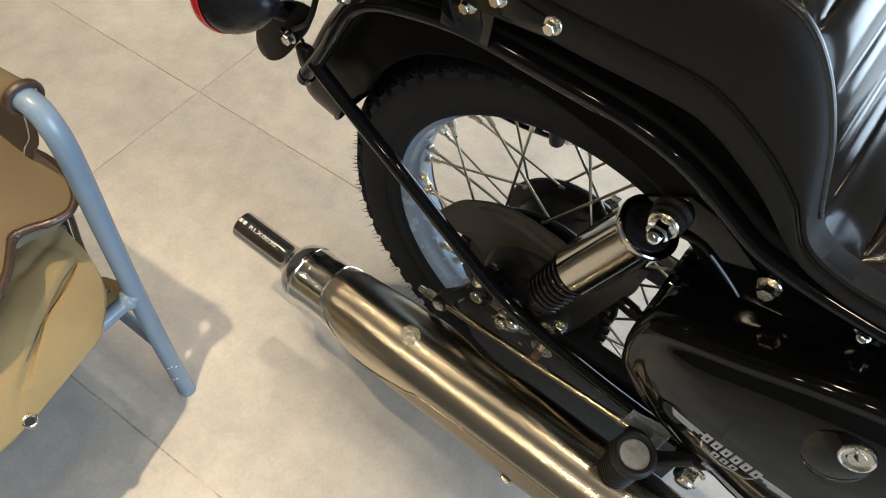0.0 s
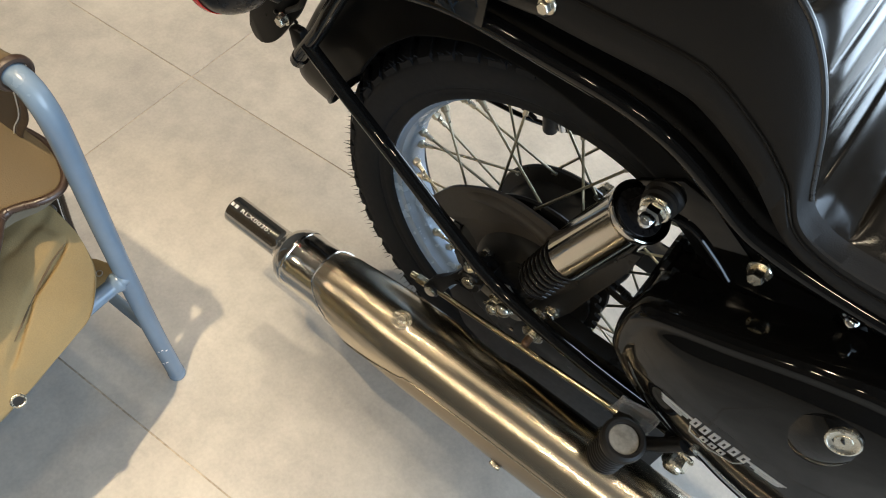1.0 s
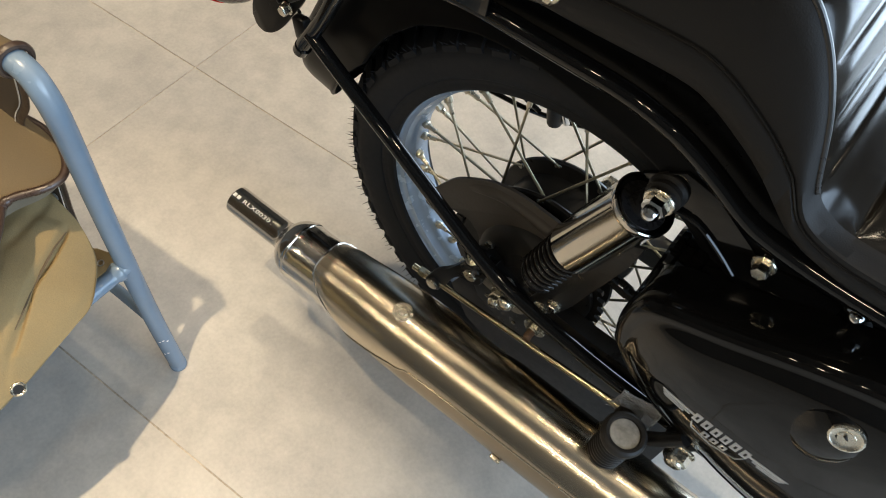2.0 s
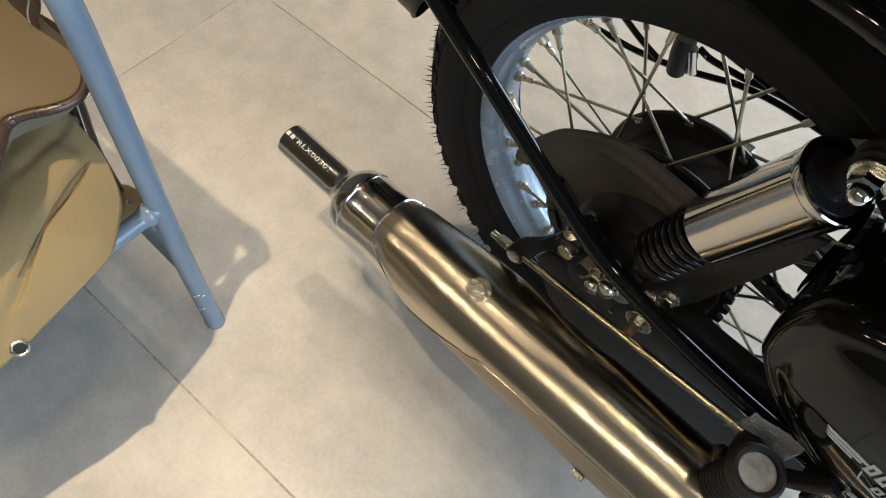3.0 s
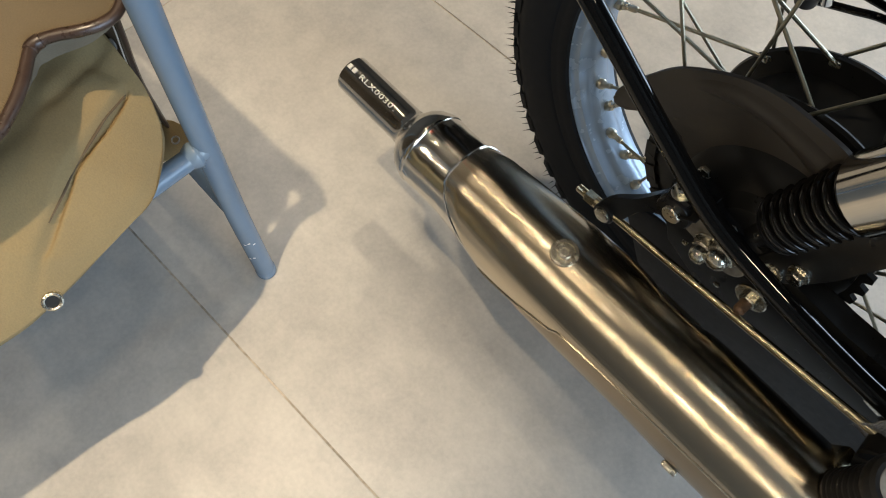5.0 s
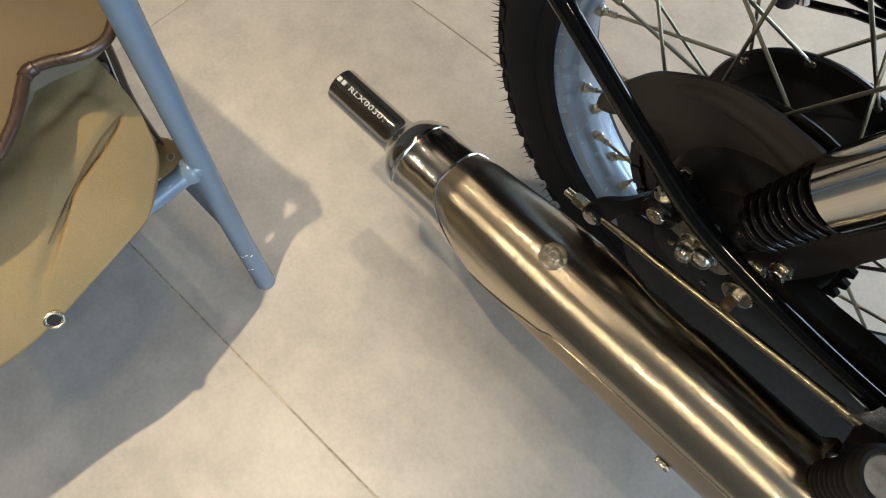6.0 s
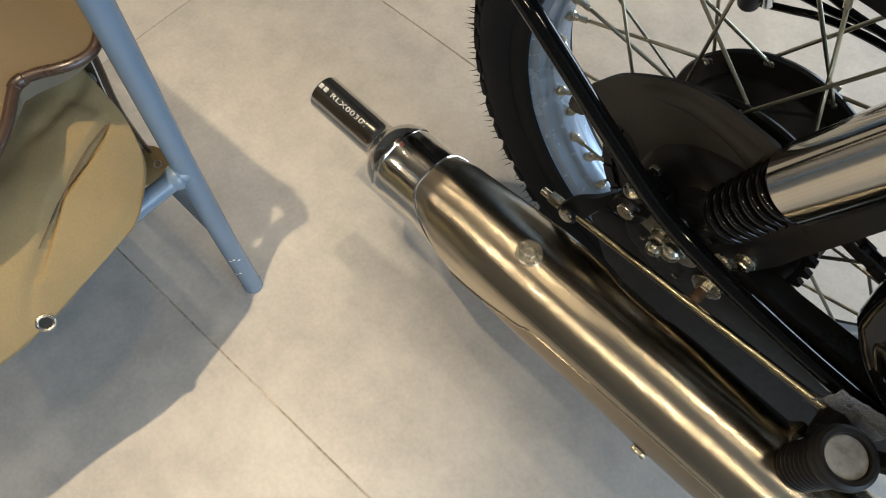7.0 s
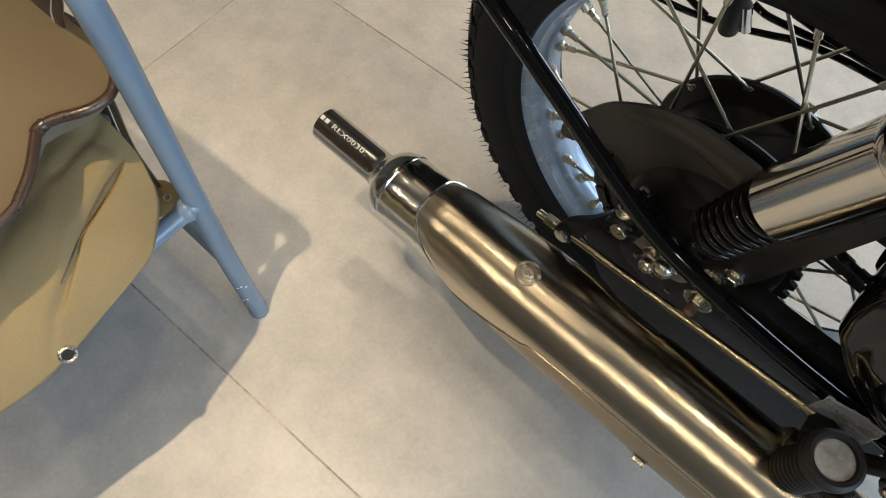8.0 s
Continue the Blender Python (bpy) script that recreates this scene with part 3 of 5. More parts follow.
    for j in range(na):
        for i in range(nx):
            bm.faces.new((outer[j][i], outer[j][i + 1], outer[j + 1][i + 1], outer[j + 1][i]))
            bm.faces.new((inn[j][i], inn[j + 1][i], inn[j + 1][i + 1], inn[j][i + 1]))
        bm.faces.new((outer[j][0], outer[j + 1][0], inn[j + 1][0], inn[j][0]))
    for i in range(nx):
        bm.faces.new((outer[0][i], inn[0][i], inn[0][i + 1], outer[0][i + 1]))
        bm.faces.new((outer[na][i], outer[na][i + 1], inn[na][i + 1], inn[na][i]))
    lip = [tuple(outer[j][0].co) for j in range(na + 1)]
    hem = [tuple(outer[na][i].co) for i in range(nx + 1)]
    cover = part("heat_shield", bm, M_STEEL, body, "brushed stainless steel heat shield", 50)
    part("shield_lip", sweep(lip, 0.0013, 8), M_CHROME, cover)
    part("shield_hem", sweep(hem, 0.0014, 8), M_STEEL, cover)
    x = -0.100
    o = Vector((x, MY - 0.006, mz(x) + along(BODY, x) + 0.0032))
    up = Vector((0.0, -0.11, 1)).normalized()
    bm = lathe([(-0.002, 0.0135), (0.0005, 0.0135), (0.0016, 0.0128), (0.0016, 0.0098), (0.0006, 0.0092), (0.0006, 0.0068), (0.0040, 0.0066), (0.0048, 0.0060), (0.0048, 0.0040), (0.0030, 0.0036), (0.0030, 1e-5)], o, up, 40)
    part("shield_bolt", bm, M_ZINC, body, "recessed socket bolt with a dished washer")
    # small clip on the lower edge of the shield
    x = 0.093
    bm = bmesh.new()
    block(bm, pose(x, MY - 0.0555, mz(x) - 0.016, 20, 0, 0), (0.016, 0.006, 0.010), 0.002)
    part("shield_clip", bm, M_ZINC, body)
    # stamped marks on the outlet pipe
    r = 0.0213
    a = radians(12)
    m = Matrix.Translation((-0.405, MY - (r + 0.0001) * math.sin(a), mz(-0.37) + (r + 0.0001) * math.cos(a))) @ Matrix.Rotation(a, 4, "X")
    curve = bpy.data.curves.new("stamp", "FONT")
    curve.body, curve.size, curve.space_character, curve.extrude = "RLX00301", 0.0080, 1.12, 0.00025
    tmp = new("stamp", curve)
    me = bpy.data.meshes.new_from_object(tmp.evaluated_get(bpy.context.evaluated_depsgraph_get()))
    bpy.data.objects.remove(tmp)
    bm = bmesh.new()
    bm.from_mesh(me)
    wide = max(v.co.x for v in bm.verts)
    for v in bm.verts:
        q = v.co
        w = a - (q.y - 0.003) / r
        v.co = Vector((-0.396 + q.x * 0.058 / wide, MY - (r + 0.0001 + q.z) * math.sin(w), mz(-0.37) + (r + 0.0001 + q.z) * math.cos(w)))
    part("stamped_code", bm, M_STAMP, body, "pale stamped part number", 0)
    bm = bmesh.new()
    for dx in (0.0, 0.0075):
        block(bm, Matrix.Translation((-0.4125 + dx, MY - (r + 0.0001) * math.sin(a), mz(-0.37) + (r + 0.0001) * math.cos(a))) @ Matrix.Rotation(a, 4, "X"), (0.0050, 0.0055, 0.0004))
    part("stamped_bars", bm, M_STAMP, body, "", 0)


def shock():
    y = -0.080
    lo, hi = Vector((0.0382, y, 0.4508)), Vector((0.0815, y, 0.5685))
    d = (hi - lo).normalized()
    n = (hi - lo).length
    r = 0.0312
    shroud = [(0.010, r - 0.0024), (0.0008, r - 0.0022), (0, r - 0.001), (0.0012, r), (n - 0.010, r), (n - 0.008, r + 0.0006), (n - 0.004, r + 0.0014), (n - 0.001, r + 0.0012), (n, r), (n, r - 0.0016), (n - 0.0012, r - 0.0036), (n - 0.0030, r - 0.0060), (n - 0.0034, r - 0.0075)]
    cover = part("shock_absorber", lathe(shroud, lo, d, 72), M_SHROUD, BIKE, "rear shock absorber with a polished chrome shroud")
    part("shroud_cap", lathe([(n - 0.0040, r - 0.0060), (n - 0.0026, r - 0.0070), (n - 0.0026, r - 0.0160), (n + 0.001, r - 0.0175), (n + 0.018, r - 0.0185), (n + 0.034, r - 0.0185)], lo, d, 40), M_SATINP, cover, "dished satin black top plate")
    # spring
    foot = Vector((0.0138, y, 0.3700))
    s = (lo - foot)
    a, u, v = frame_of(s)
    turns, steps = 8.5, 340
    coil = [foot + s * (i / steps * 1.12) + (u * math.cos(2 * math.pi * turns * i / steps) + v * math.sin(2 * math.pi * turns * i / steps)) * 0.0245 for i in range(steps + 1)]
    part("spring", sweep(coil, 0.0035, 12), M_ENAMEL, cover, "glossy black coil spring")
    part("damper_rod", lathe([(0, 0.0165), (s.length * 1.1, 0.0165)], foot, s, 24), M_SATIN, cover)
    part("spring_seat", lathe([(-0.012, 1e-5), (-0.012, 0.016), (-0.004, 0.0258), (-0.001, 0.0268), (0.0005, 0.0264), (0.0005, 1e-5)], foot, s, 32), M_SATIN, cover)
    eye = Vector((-0.0090, y - 0.004, 0.3050))
    bm = sweep([foot - s.normalized() * 0.008, eye], [0.0165, 0.0140], 18)
    lathe([(-0.016, 1e-5), (-0.016, 0.0165), (0.013, 0.0165), (0.014, 0.0155), (0.014, 1e-5)], eye, OUT, 24, bm)
    leg = part("lower_eye", bm, M_SATIN, cover)
    # black disc painted in as the shade of the hole
    part("drain_hole", lathe([(-0.002, 0.0042), (0.0006, 0.0042), (0.0008, 1e-5)], (0.0060, y - 0.0160, 0.3430), (-0.10, -1, 0.2), 16), M_SOOT_SHADE, leg)
    # upper eye with its ribbed rubber bush, washer and nut
    top = Vector((0.0935, -0.1000, 0.6035))
    prof = [(-0.050, 1e-5), (-0.050, 0.0175), (-0.040, 0.0180), (-0.0385, 0.0165), (-0.036, 0.0165), (-0.0345, 0.0185), (-0.014, 0.0185), (-0.0125, 0.0172), (-0.0105, 0.0160), (-0.0085, 0.0172), (-0.005, 0.0168), (-0.0035, 0.0140), (0.0, 0.0130), (0.0, 1e-5)]
    part("rubber_bush", lathe(prof, top, OUT, 40), M_RUBBERB, cover, "ribbed black rubber bush")
    part("washer", lathe([(0, 1e-5), (0, 0.0142), (0.0022, 0.0146), (0.0034, 0.0136), (0.0034, 0.0122), (0.0052, 0.0120), (0.0060, 0.0110), (0.0060, 1e-5)], top, OUT, 32), M_ZINC, cover, "", 30)
    part("upper_nut", hexagon(bmesh.new(), top + OUT * 0.006, OUT, 0.0190, 0.0095, dome=True), M_CHROME, cover, "chrome domed nut", 30)


def brake():
    """Cam lever, adjuster and rod of the rear drum brake, with the wheel nut."""
    cam_, tru = Vector((-0.056, -0.122, 0.339)), Vector((-0.112, -0.116, 0.247))
    # brake plate on the hub
    plate_ = part("brake_plate", lathe([(0, 0.082), (0.006, 0.082), (0.012, 0.074), (0.016, 0.040), (0.026, 0.030), (0.030, 1e-5)], ARCH + OUT * 0.064, OUT, 56), M_SATIN, BIKE)
    bm = lathe([(0, 0.0088), (0.0045, 0.0088), (0.0055, 0.0078), (0.0055, 1e-5)], cam_, OUT, 28)
    for v in bm.verts:
        q = v.co - cam_
        if math.hypot(q.x, q.z) > 0.008 and int((math.atan2(q.z, q.x) + math.pi) / (2 * math.pi) * 28 + 0.5) % 2:
            v.co = cam_ + Vector((q.x * 0.93, q.y, q.z * 0.93))
    part("cam_shaft", bm, M_ZINC, plate_, "splined bright end of the brake cam", 25)
    # split clamp, arm and forked end of the lever
    bm = lathe([(-0.030, 1e-5), (-0.030, 0.0165), (0.0, 0.0172), (0.002, 0.0160), (0.002, 1e-5)], cam_, OUT, 32)
    block(bm, Matrix.Translation(cam_ + Vector((-0.003, 0.013, 0.017))), (0.022, 0.026, 0.012), 0.003)
    d = (tru - cam_)
    n = Vector((-d.z, 0, d.x)).normalized()
    n = n if n.z > 0 else -n
    up_, lo_ = [], []
    for i in range(15):
        f = i / 14
        q = cam_ + d * f + n * (0.0055 * math.sin(math.pi * f) ** 1.3)
        w = 0.0150 - 0.0065 * math.sin(math.pi * min(1, f * 1.15)) ** 2 - 0.003 * f
        up_.append(((q + n * w).x, (q + n * w).z))
        lo_.append(((q - n * w).x, (q - n * w).z))
    plate(up_ + lo_[::-1], 0.0075, upright(-0.1085), 0.0022, bm)
    lathe([(-0.004, 1e-5), (-0.004, 0.0118), (0.003, 0.0118), (0.0042, 0.0108), (0.0042, 1e-5)], tru, OUT, 28, bm)
    lever = part("brake_lever", bm, M_SATIN, BIKE, "black pressed steel brake lever")
    # thin black block stands in for the shade in the clamp's slit
    bm = bmesh.new()
    block(bm, Matrix.Translation(cam_ + Vector((0.012, 0.012, 0.010))) @ Matrix.Rotation(radians(-42), 4, "Y"), (0.022, 0.034, 0.0012))
    part("clamp_slit", bm, M_SOOT_SHADE, lever, "", 0)
    up = Vector((-0.25, -0.10, 1)).normalized()
    o = cam_ + Vector((-0.004, 0.006, 0.0225))
    bm = hexagon(washer(bmesh.new(), o, up, 0.0098, 0.002), o + up * 0.002, up, 0.0128, 0.0075)
    part("pinch_bolt", bm, M_ZINC, lever, "plated hexagon pinch bolt", 30)
    part("trunnion", lathe([(0.003, 1e-5), (0.003, 0.0088), (0.0055, 0.0086), (0.0066, 0.0074), (0.0066, 1e-5)], tru, OUT, 28), M_ZINC, lever, "round plated pin head")
    a, b = Vector((-0.150, -0.112, 0.2415)), Vector((0.196, -0.1317, 0.3095))
    d = (b - a).normalized()
    rod = part("brake_rod", sweep([a, a.lerp(b, 0.3), b], 0.0040, 14), M_BRASS, BIKE, "yellow zinc plated brake rod")
    bm = bmesh.new()
    for i in range(9):
        lathe([(-0.0004, 0.0040), (0.0003, 0.0046), (0.0010, 0.0040)], a + d * (0.0006 + 0.0014 * i), d, 12, bm)
    part("rod_thread", bm, M_BRASS, rod)
    bm = hexagon(bmesh.new(), a + d * 0.013, d, 0.0128, 0.012)
    lathe([(0.025, 0.0062), (0.034, 0.0062), (0.034, 1e-5)], a, d, 14, bm)
    part("adjuster_nut", bm, M_BRASS, rod, "brass coloured adjuster nut", 30)
    # wheel nut and shock stud nut, side by side
    for name, o, wide, label in (("axle_nut", Vector((-0.0045, -0.1040, 0.3205)), 0.0235, "chrome domed axle nut"), ("adjuster_stud_nut", Vector((-0.0185, -0.1040, 0.3085)), 0.0200, "chrome domed adjuster nut")):
        k = wide / 0.0235
        bm = washer(bmesh.new(), o, OUT, 0.0165 * k, 0.003)
        hexagon(bm, o + OUT * 0.003, OUT, wide, 0.008)
        lathe([(0.0105, 0.0106 * k), (0.0150, 0.0104 * k), (0.0180, 0.0090 * k), (0.0205, 0.0062 * k), (0.0215, 0.0030 * k), (0.0217, 1e-5)], o, OUT, 24, bm)
        part(name, bm, M_ZINC, BIKE, label, 30)
    part("axle_washer", washer(bmesh.new(), Vector((0.0030, -0.1035, 0.3105)), OUT, 0.0170, 0.003), M_DULL, BIKE, "dull plated washer", 30)
    wedge = [(-0.056, 0.306), (-0.046, 0.335), (-0.012, 0.352), (0.010, 0.330), (-0.008, 0.305), (-0.028, 0.300)]
    part("adjuster_plate", plate(wedge, 0.003, upright(-0.1015), 0.0008), M_DULL, BIKE, "dull metal chain adjuster plate")


def frame_tubes():
    rail = [(-0.345, -0.1, 0.500), (-0.334, -0.1, 0.519), (-0.308, -0.1, 0.560), (-0.284, -0.1, 0.605), (-0.265, -0.1, 0.636), (-0.237, -0.1, 0.659), (-0.196, -0.1, 0.674), (-0.128, -0.1, 0.688), (-0.03, -0.1, 0.689), (0.03, -0.1, 0.688), (0.072, -0.1, 0.681), (0.100, -0.1, 0.671), (0.128, -0.1, 0.657), (0.155, -0.1, 0.642), (0.18, -0.1, 0.634), (0.24, -0.1, 0.628), (0.36, -0.1, 0.628)]
    part("seat_rail", sweep(smooth_line(rail, 5), 0.0090, 18), M_BLACK, BIKE, "glossy black frame tube under the seat")
    part("seat_rail", sweep([(p[0], 0.1, p[2]) for p in smooth_line(rail, 5)], 0.0090, 14), M_BLACK, BIKE)
    part("rail_end", lathe([(0, 1e-5), (0.001, 0.006), (0.005, 0.0098), (0.016, 0.0104), (0.018, 0.009)], (-0.349, -0.1, 0.492), (0.5, 0, 0.86), 24), M_BLACK, BIKE)
    stay = [(-0.326, -0.102, 0.535), (-0.26, -0.106, 0.496), (-0.185, -0.110, 0.453), (-0.098, -0.115, 0.402), (-0.030, -0.119, 0.366), (0.034, -0.120, 0.348), (0.118, -0.120, 0.334), (0.20, -0.120, 0.328), (0.34, -0.120, 0.322)]
    part("frame_stay", sweep(smooth_line(stay, 6), 0.0088, 16), M_BLACK, BIKE, "slim glossy black mudguard stay")
    for s in (-1, 1):
        out = [(-0.075, 0.300), (0.05, 0.288), (0.30, 0.283), (0.50, 0.288), (0.50, 0.334), (0.30, 0.329), (0.10, 0.326), (0.05, 0.340), (-0.060, 0.345), (-0.078, 0.330)]
        bm = plate(out, 0.022, upright(s * 0.086 + 0.011), 0.004)
        arm = part("swingarm", bm, M_SATIN, BIKE, "satin black box-section swingarm")
        if s < 0:
            low = [(-0.066, 0.302), (-0.050, 0.268), (0.000, 0.243), (0.060, 0.236), (0.120, 0.248), (0.230, 0.284), (0.230, 0.312), (0.100, 0.312)]
            part("swingarm_gusset", plate(low, 0.006, upright(-0.098), 0.0015), M_GUARD, arm)
            bm = washer(bmesh.new(), (0.038, -0.104, 0.291), OUT, 0.0155, 0.003)
            hexagon(bm, (0.038, -0.107, 0.291), OUT, 0.0145, 0.006)
            part("gusset_nut", bm, M_ZINC, arm, "", 30)
            part("rusty_stud", lathe([(0, 0.0055), (0.009, 0.0055), (0.012, 0.003), (0.012, 1e-5)], (0.038, -0.113, 0.290), OUT, 16), M_RUST, arm, "rusty threaded stud end")
            bm = bmesh.new()
            for x, z in ((-0.035, 0.290), (-0.015, 0.281), (0.010, 0.272)):
                lathe([(0, 0.003), (0.002, 0.003), (0.003, 1e-5)], (x, -0.106, z), OUT, 10, bm)
            part("rivets", bm, M_ZINC, arm, "", 30)
            bm = bmesh.new()
            block(bm, pose(0.165, -0.106, 0.300, 0, 12, 0), (0.018, 0.006, 0.020), 0.002)
            part("cable_clip", bm, M_ZINC, arm)
    navy = [(-0.085, 0.266), (-0.096, 0.236), (-0.062, 0.178), (0.0, 0.150), (0.25, 0.165), (0.25, 0.288), (0.12, 0.252), (0.06, 0.240), (0.0, 0.247), (-0.05, 0.272)]
    part("silencer_bracket_plate", plate(navy, 0.004, upright(-0.0925), 0.0015), M_NAVY, BIKE, "dark blue-black flat plate beside the wheel")
    # upper frame plate that carries the shock, with its edge
    gus = [(0.066, 0.604), (0.100, 0.632), (0.135, 0.625), (0.190, 0.585), (0.260, 0.600), (0.262, 0.575), (0.220, 0.562), (0.178, 0.552), (0.160, 0.572), (0.127, 0.590), (0.099, 0.586)]
    gp = part("shock_bracket", plate(gus, 0.006, upright(-0.078), 0.002), M_BLACK, BIKE)
    part("bracket_lip", sweep(smooth_line([(0.099, -0.086, 0.587), (0.127, -0.086, 0.589), (0.156, -0.086, 0.573), (0.178, -0.086, 0.556)], 6), 0.0028, 10), M_BLACK, gp)
    part("shock_post", lathe([(0, 1e-5), (0, 0.019), (0.010, 0.019), (0.012, 0.017), (0.012, 1e-5)], (0.0935, -0.040, 0.6035), OUT, 28), M_SATIN, gp)
    bm = lathe([(0, 0.0065), (0.012, 0.0065), (0.012, 1e-5)], (0.1925, -0.080, 0.590), OUT, 14)
    washer(bm, (0.1925, -0.086, 0.590), OUT, 0.0108, 0.003)
    hexagon(bm, (0.1925, -0.089, 0.590), OUT, 0.0132, 0.010)
    part("side_bolt", bm, M_ZINC, gp, "", 30)
    bm = washer(bmesh.new(), (0.268, -0.086, 0.608), OUT, 0.014, 0.003)
    hexagon(bm, (0.268, -0.089, 0.608), OUT, 0.015, 0.008, dome=True)
    part("side_bolt", bm, M_CHROME, gp, "", 30)
    bm = bmesh.new()
    block(bm, pose(0.36, 0.01, 0.50), (0.33, 0.15, 0.26), 0.03)
    part("airbox", bm, M_SATIN, BIKE, "plain satin black air filter box")
    bm = lathe([(0, 0.040), (0.004, 0.043), (0.010, 0.043), (0.014, 0.038), (0.022, 0.037), (0.026, 0.041), (0.034, 0.041), (0.038, 0.036), (0.080, 0.035)], (0.118, -0.045, 0.470), (1, 0, 0), 32)
    part("intake_boot", bm, M_BLACK, BIKE, "ribbed black rubber boot")


def fender():
    edge = [(18, 0.290), (74, 0.290), (90, 0.302), (100, 0.316), (112, 0.331), (125, 0.336), (135, 0.331), (146, 0.320), (151, 0.324), (160, 0.334), (180, 0.350)]
    prof = [(-0.0795, 0.0), (-0.0825, 0.012), (-0.0825, 0.045), (-0.0800, 0.09), (-0.0795, 0.58), (-0.0770, 0.74), (-0.0690, 0.86), (-0.050, 0.945), (-0.026, 0.985), (0, 1.0)]
    prof = prof + [(-a, b) for a, b in prof[-2::-1]]
    n = 110
    rings = []
    bm = bmesh.new()
    for i in range(n + 1):
        deg = 18 + (174.5 - 18) * i / n
        w = radians(deg)
        squeeze = 1.0
        if i > n - 9:
            squeeze = math.sqrt(max(0.02, 1 - ((i - (n - 9)) / 9.2) ** 2))
        tail = ease(0, 1, (deg - 146) / 24)
        lo, hi = along(edge, deg), 0.388 + 0.030 * ease(0, 1, (deg - 98) / 30)
        lo, hi = lo + (0.5 * (lo + hi) - lo) * (1 - squeeze) * 0.6, hi + (0.5 * (lo + hi) - hi) * (1 - squeeze) * 0.6
        ring = []
        for y, f in prof:
            ring.append((y * (1 - 0.10 * tail) * squeeze, lo + (hi - lo) * f))
        ring += [(y * 0.97, max(lo, r - 0.0025)) for y, r in ring[::-1]]
        rings.append([bm.verts.new(ARCH + Vector((r * math.cos(w), y, r * math.sin(w)))) for y, r in ring])
    loop = rings[0]
    m = len(loop)
    for p, q in zip(rings, rings[1:]):
        for k in range(m):
            bm.faces.new((p[k], p[(k + 1) % m], q[(k + 1) % m], q[k]))
    bm.faces.new(rings[0])
    bm.faces.new(rings[-1][::-1])
    guard = part("rear_mudguard", bm, M_GUARD, BIKE, "deep glossy black steel mudguard", 40)
    # tail lamp bracket, reflector plate and indicator
    out = [(-0.459, 0.487), (-0.4625, 0.460), (-0.453, 0.447), (-0.434, 0.452), (-0.412, 0.471), (-0.387, 0.505), (-0.364, 0.540), (-0.355, 0.572), (-0.40, 0.560), (-0.439, 0.523)]
    out = [(p.x, p.y) for p in smooth_line([(x, z, 0) for x, z in out + out[:1]], 5)][:-1]
    part("lamp_bracket", plate(out, 0.004, upright(-0.068), 0.0015), M_GUARD, guard)
    bm = bmesh.new()
    block(bm, pose(-0.364, -0.078, 0.504, 0, -8, 0), (0.021, 0.014, 0.032), 0.004)
    part("reflector_block", bm, M_SATIN, guard)
    bolt("bracket_nut", (-0.393, -0.0725, 0.514), OUT, 0.012, 0.009, guard, wash=0.0088)
    for dx, dz in ((0.012, 0.020), (0.020, 0.006), (-0.014, 0.002)):
        part("rivet", lathe([(0, 0.003), (0.002, 0.0028), (0.003, 1e-5)], (-0.393 + dx, -0.0725, 0.514 + dz), OUT, 10), M_SATIN, guard)
    o = Vector((-0.420, -0.118, 0.578))
    ind = part("indicator", lathe([(-0.012, 0.0395), (0.0, 0.0412), (0.010, 0.0408), (0.024, 0.0375), (0.042, 0.030), (0.058, 0.018), (0.066, 0.010), (0.068, 1e-5)], o + Vector((-0.010, 0, 0)), (1, 0.1, 0.30), 48), M_SATINP, BIKE, "round black indicator with a red lens")
    part("lens", lathe([(-0.034, 1e-5), (-0.033, 0.015), (-0.028, 0.030), (-0.018, 0.041), (-0.0125, 0.0424), (-0.006, 0.0424), (-0.005, 0.0415)], o + Vector((-0.010, 0, 0)), (1, 0.1, 0.30), 48), M_RED, ind, "red lens")
    part("indicator_stem", sweep([o + Vector((0.01, 0.01, -0.005)), (-0.395, -0.075, 0.545)], 0.008, 14), M_SATINP, ind)
    cable = smooth_line([(-0.385, -0.074, 0.53), (-0.35, -0.080, 0.565), (-0.335, -0.070, 0.62), (-0.31, -0.06, 0.68)], 6)
    part("lamp_cable", sweep(cable, 0.0035, 8), M_RUBBERB, guard)


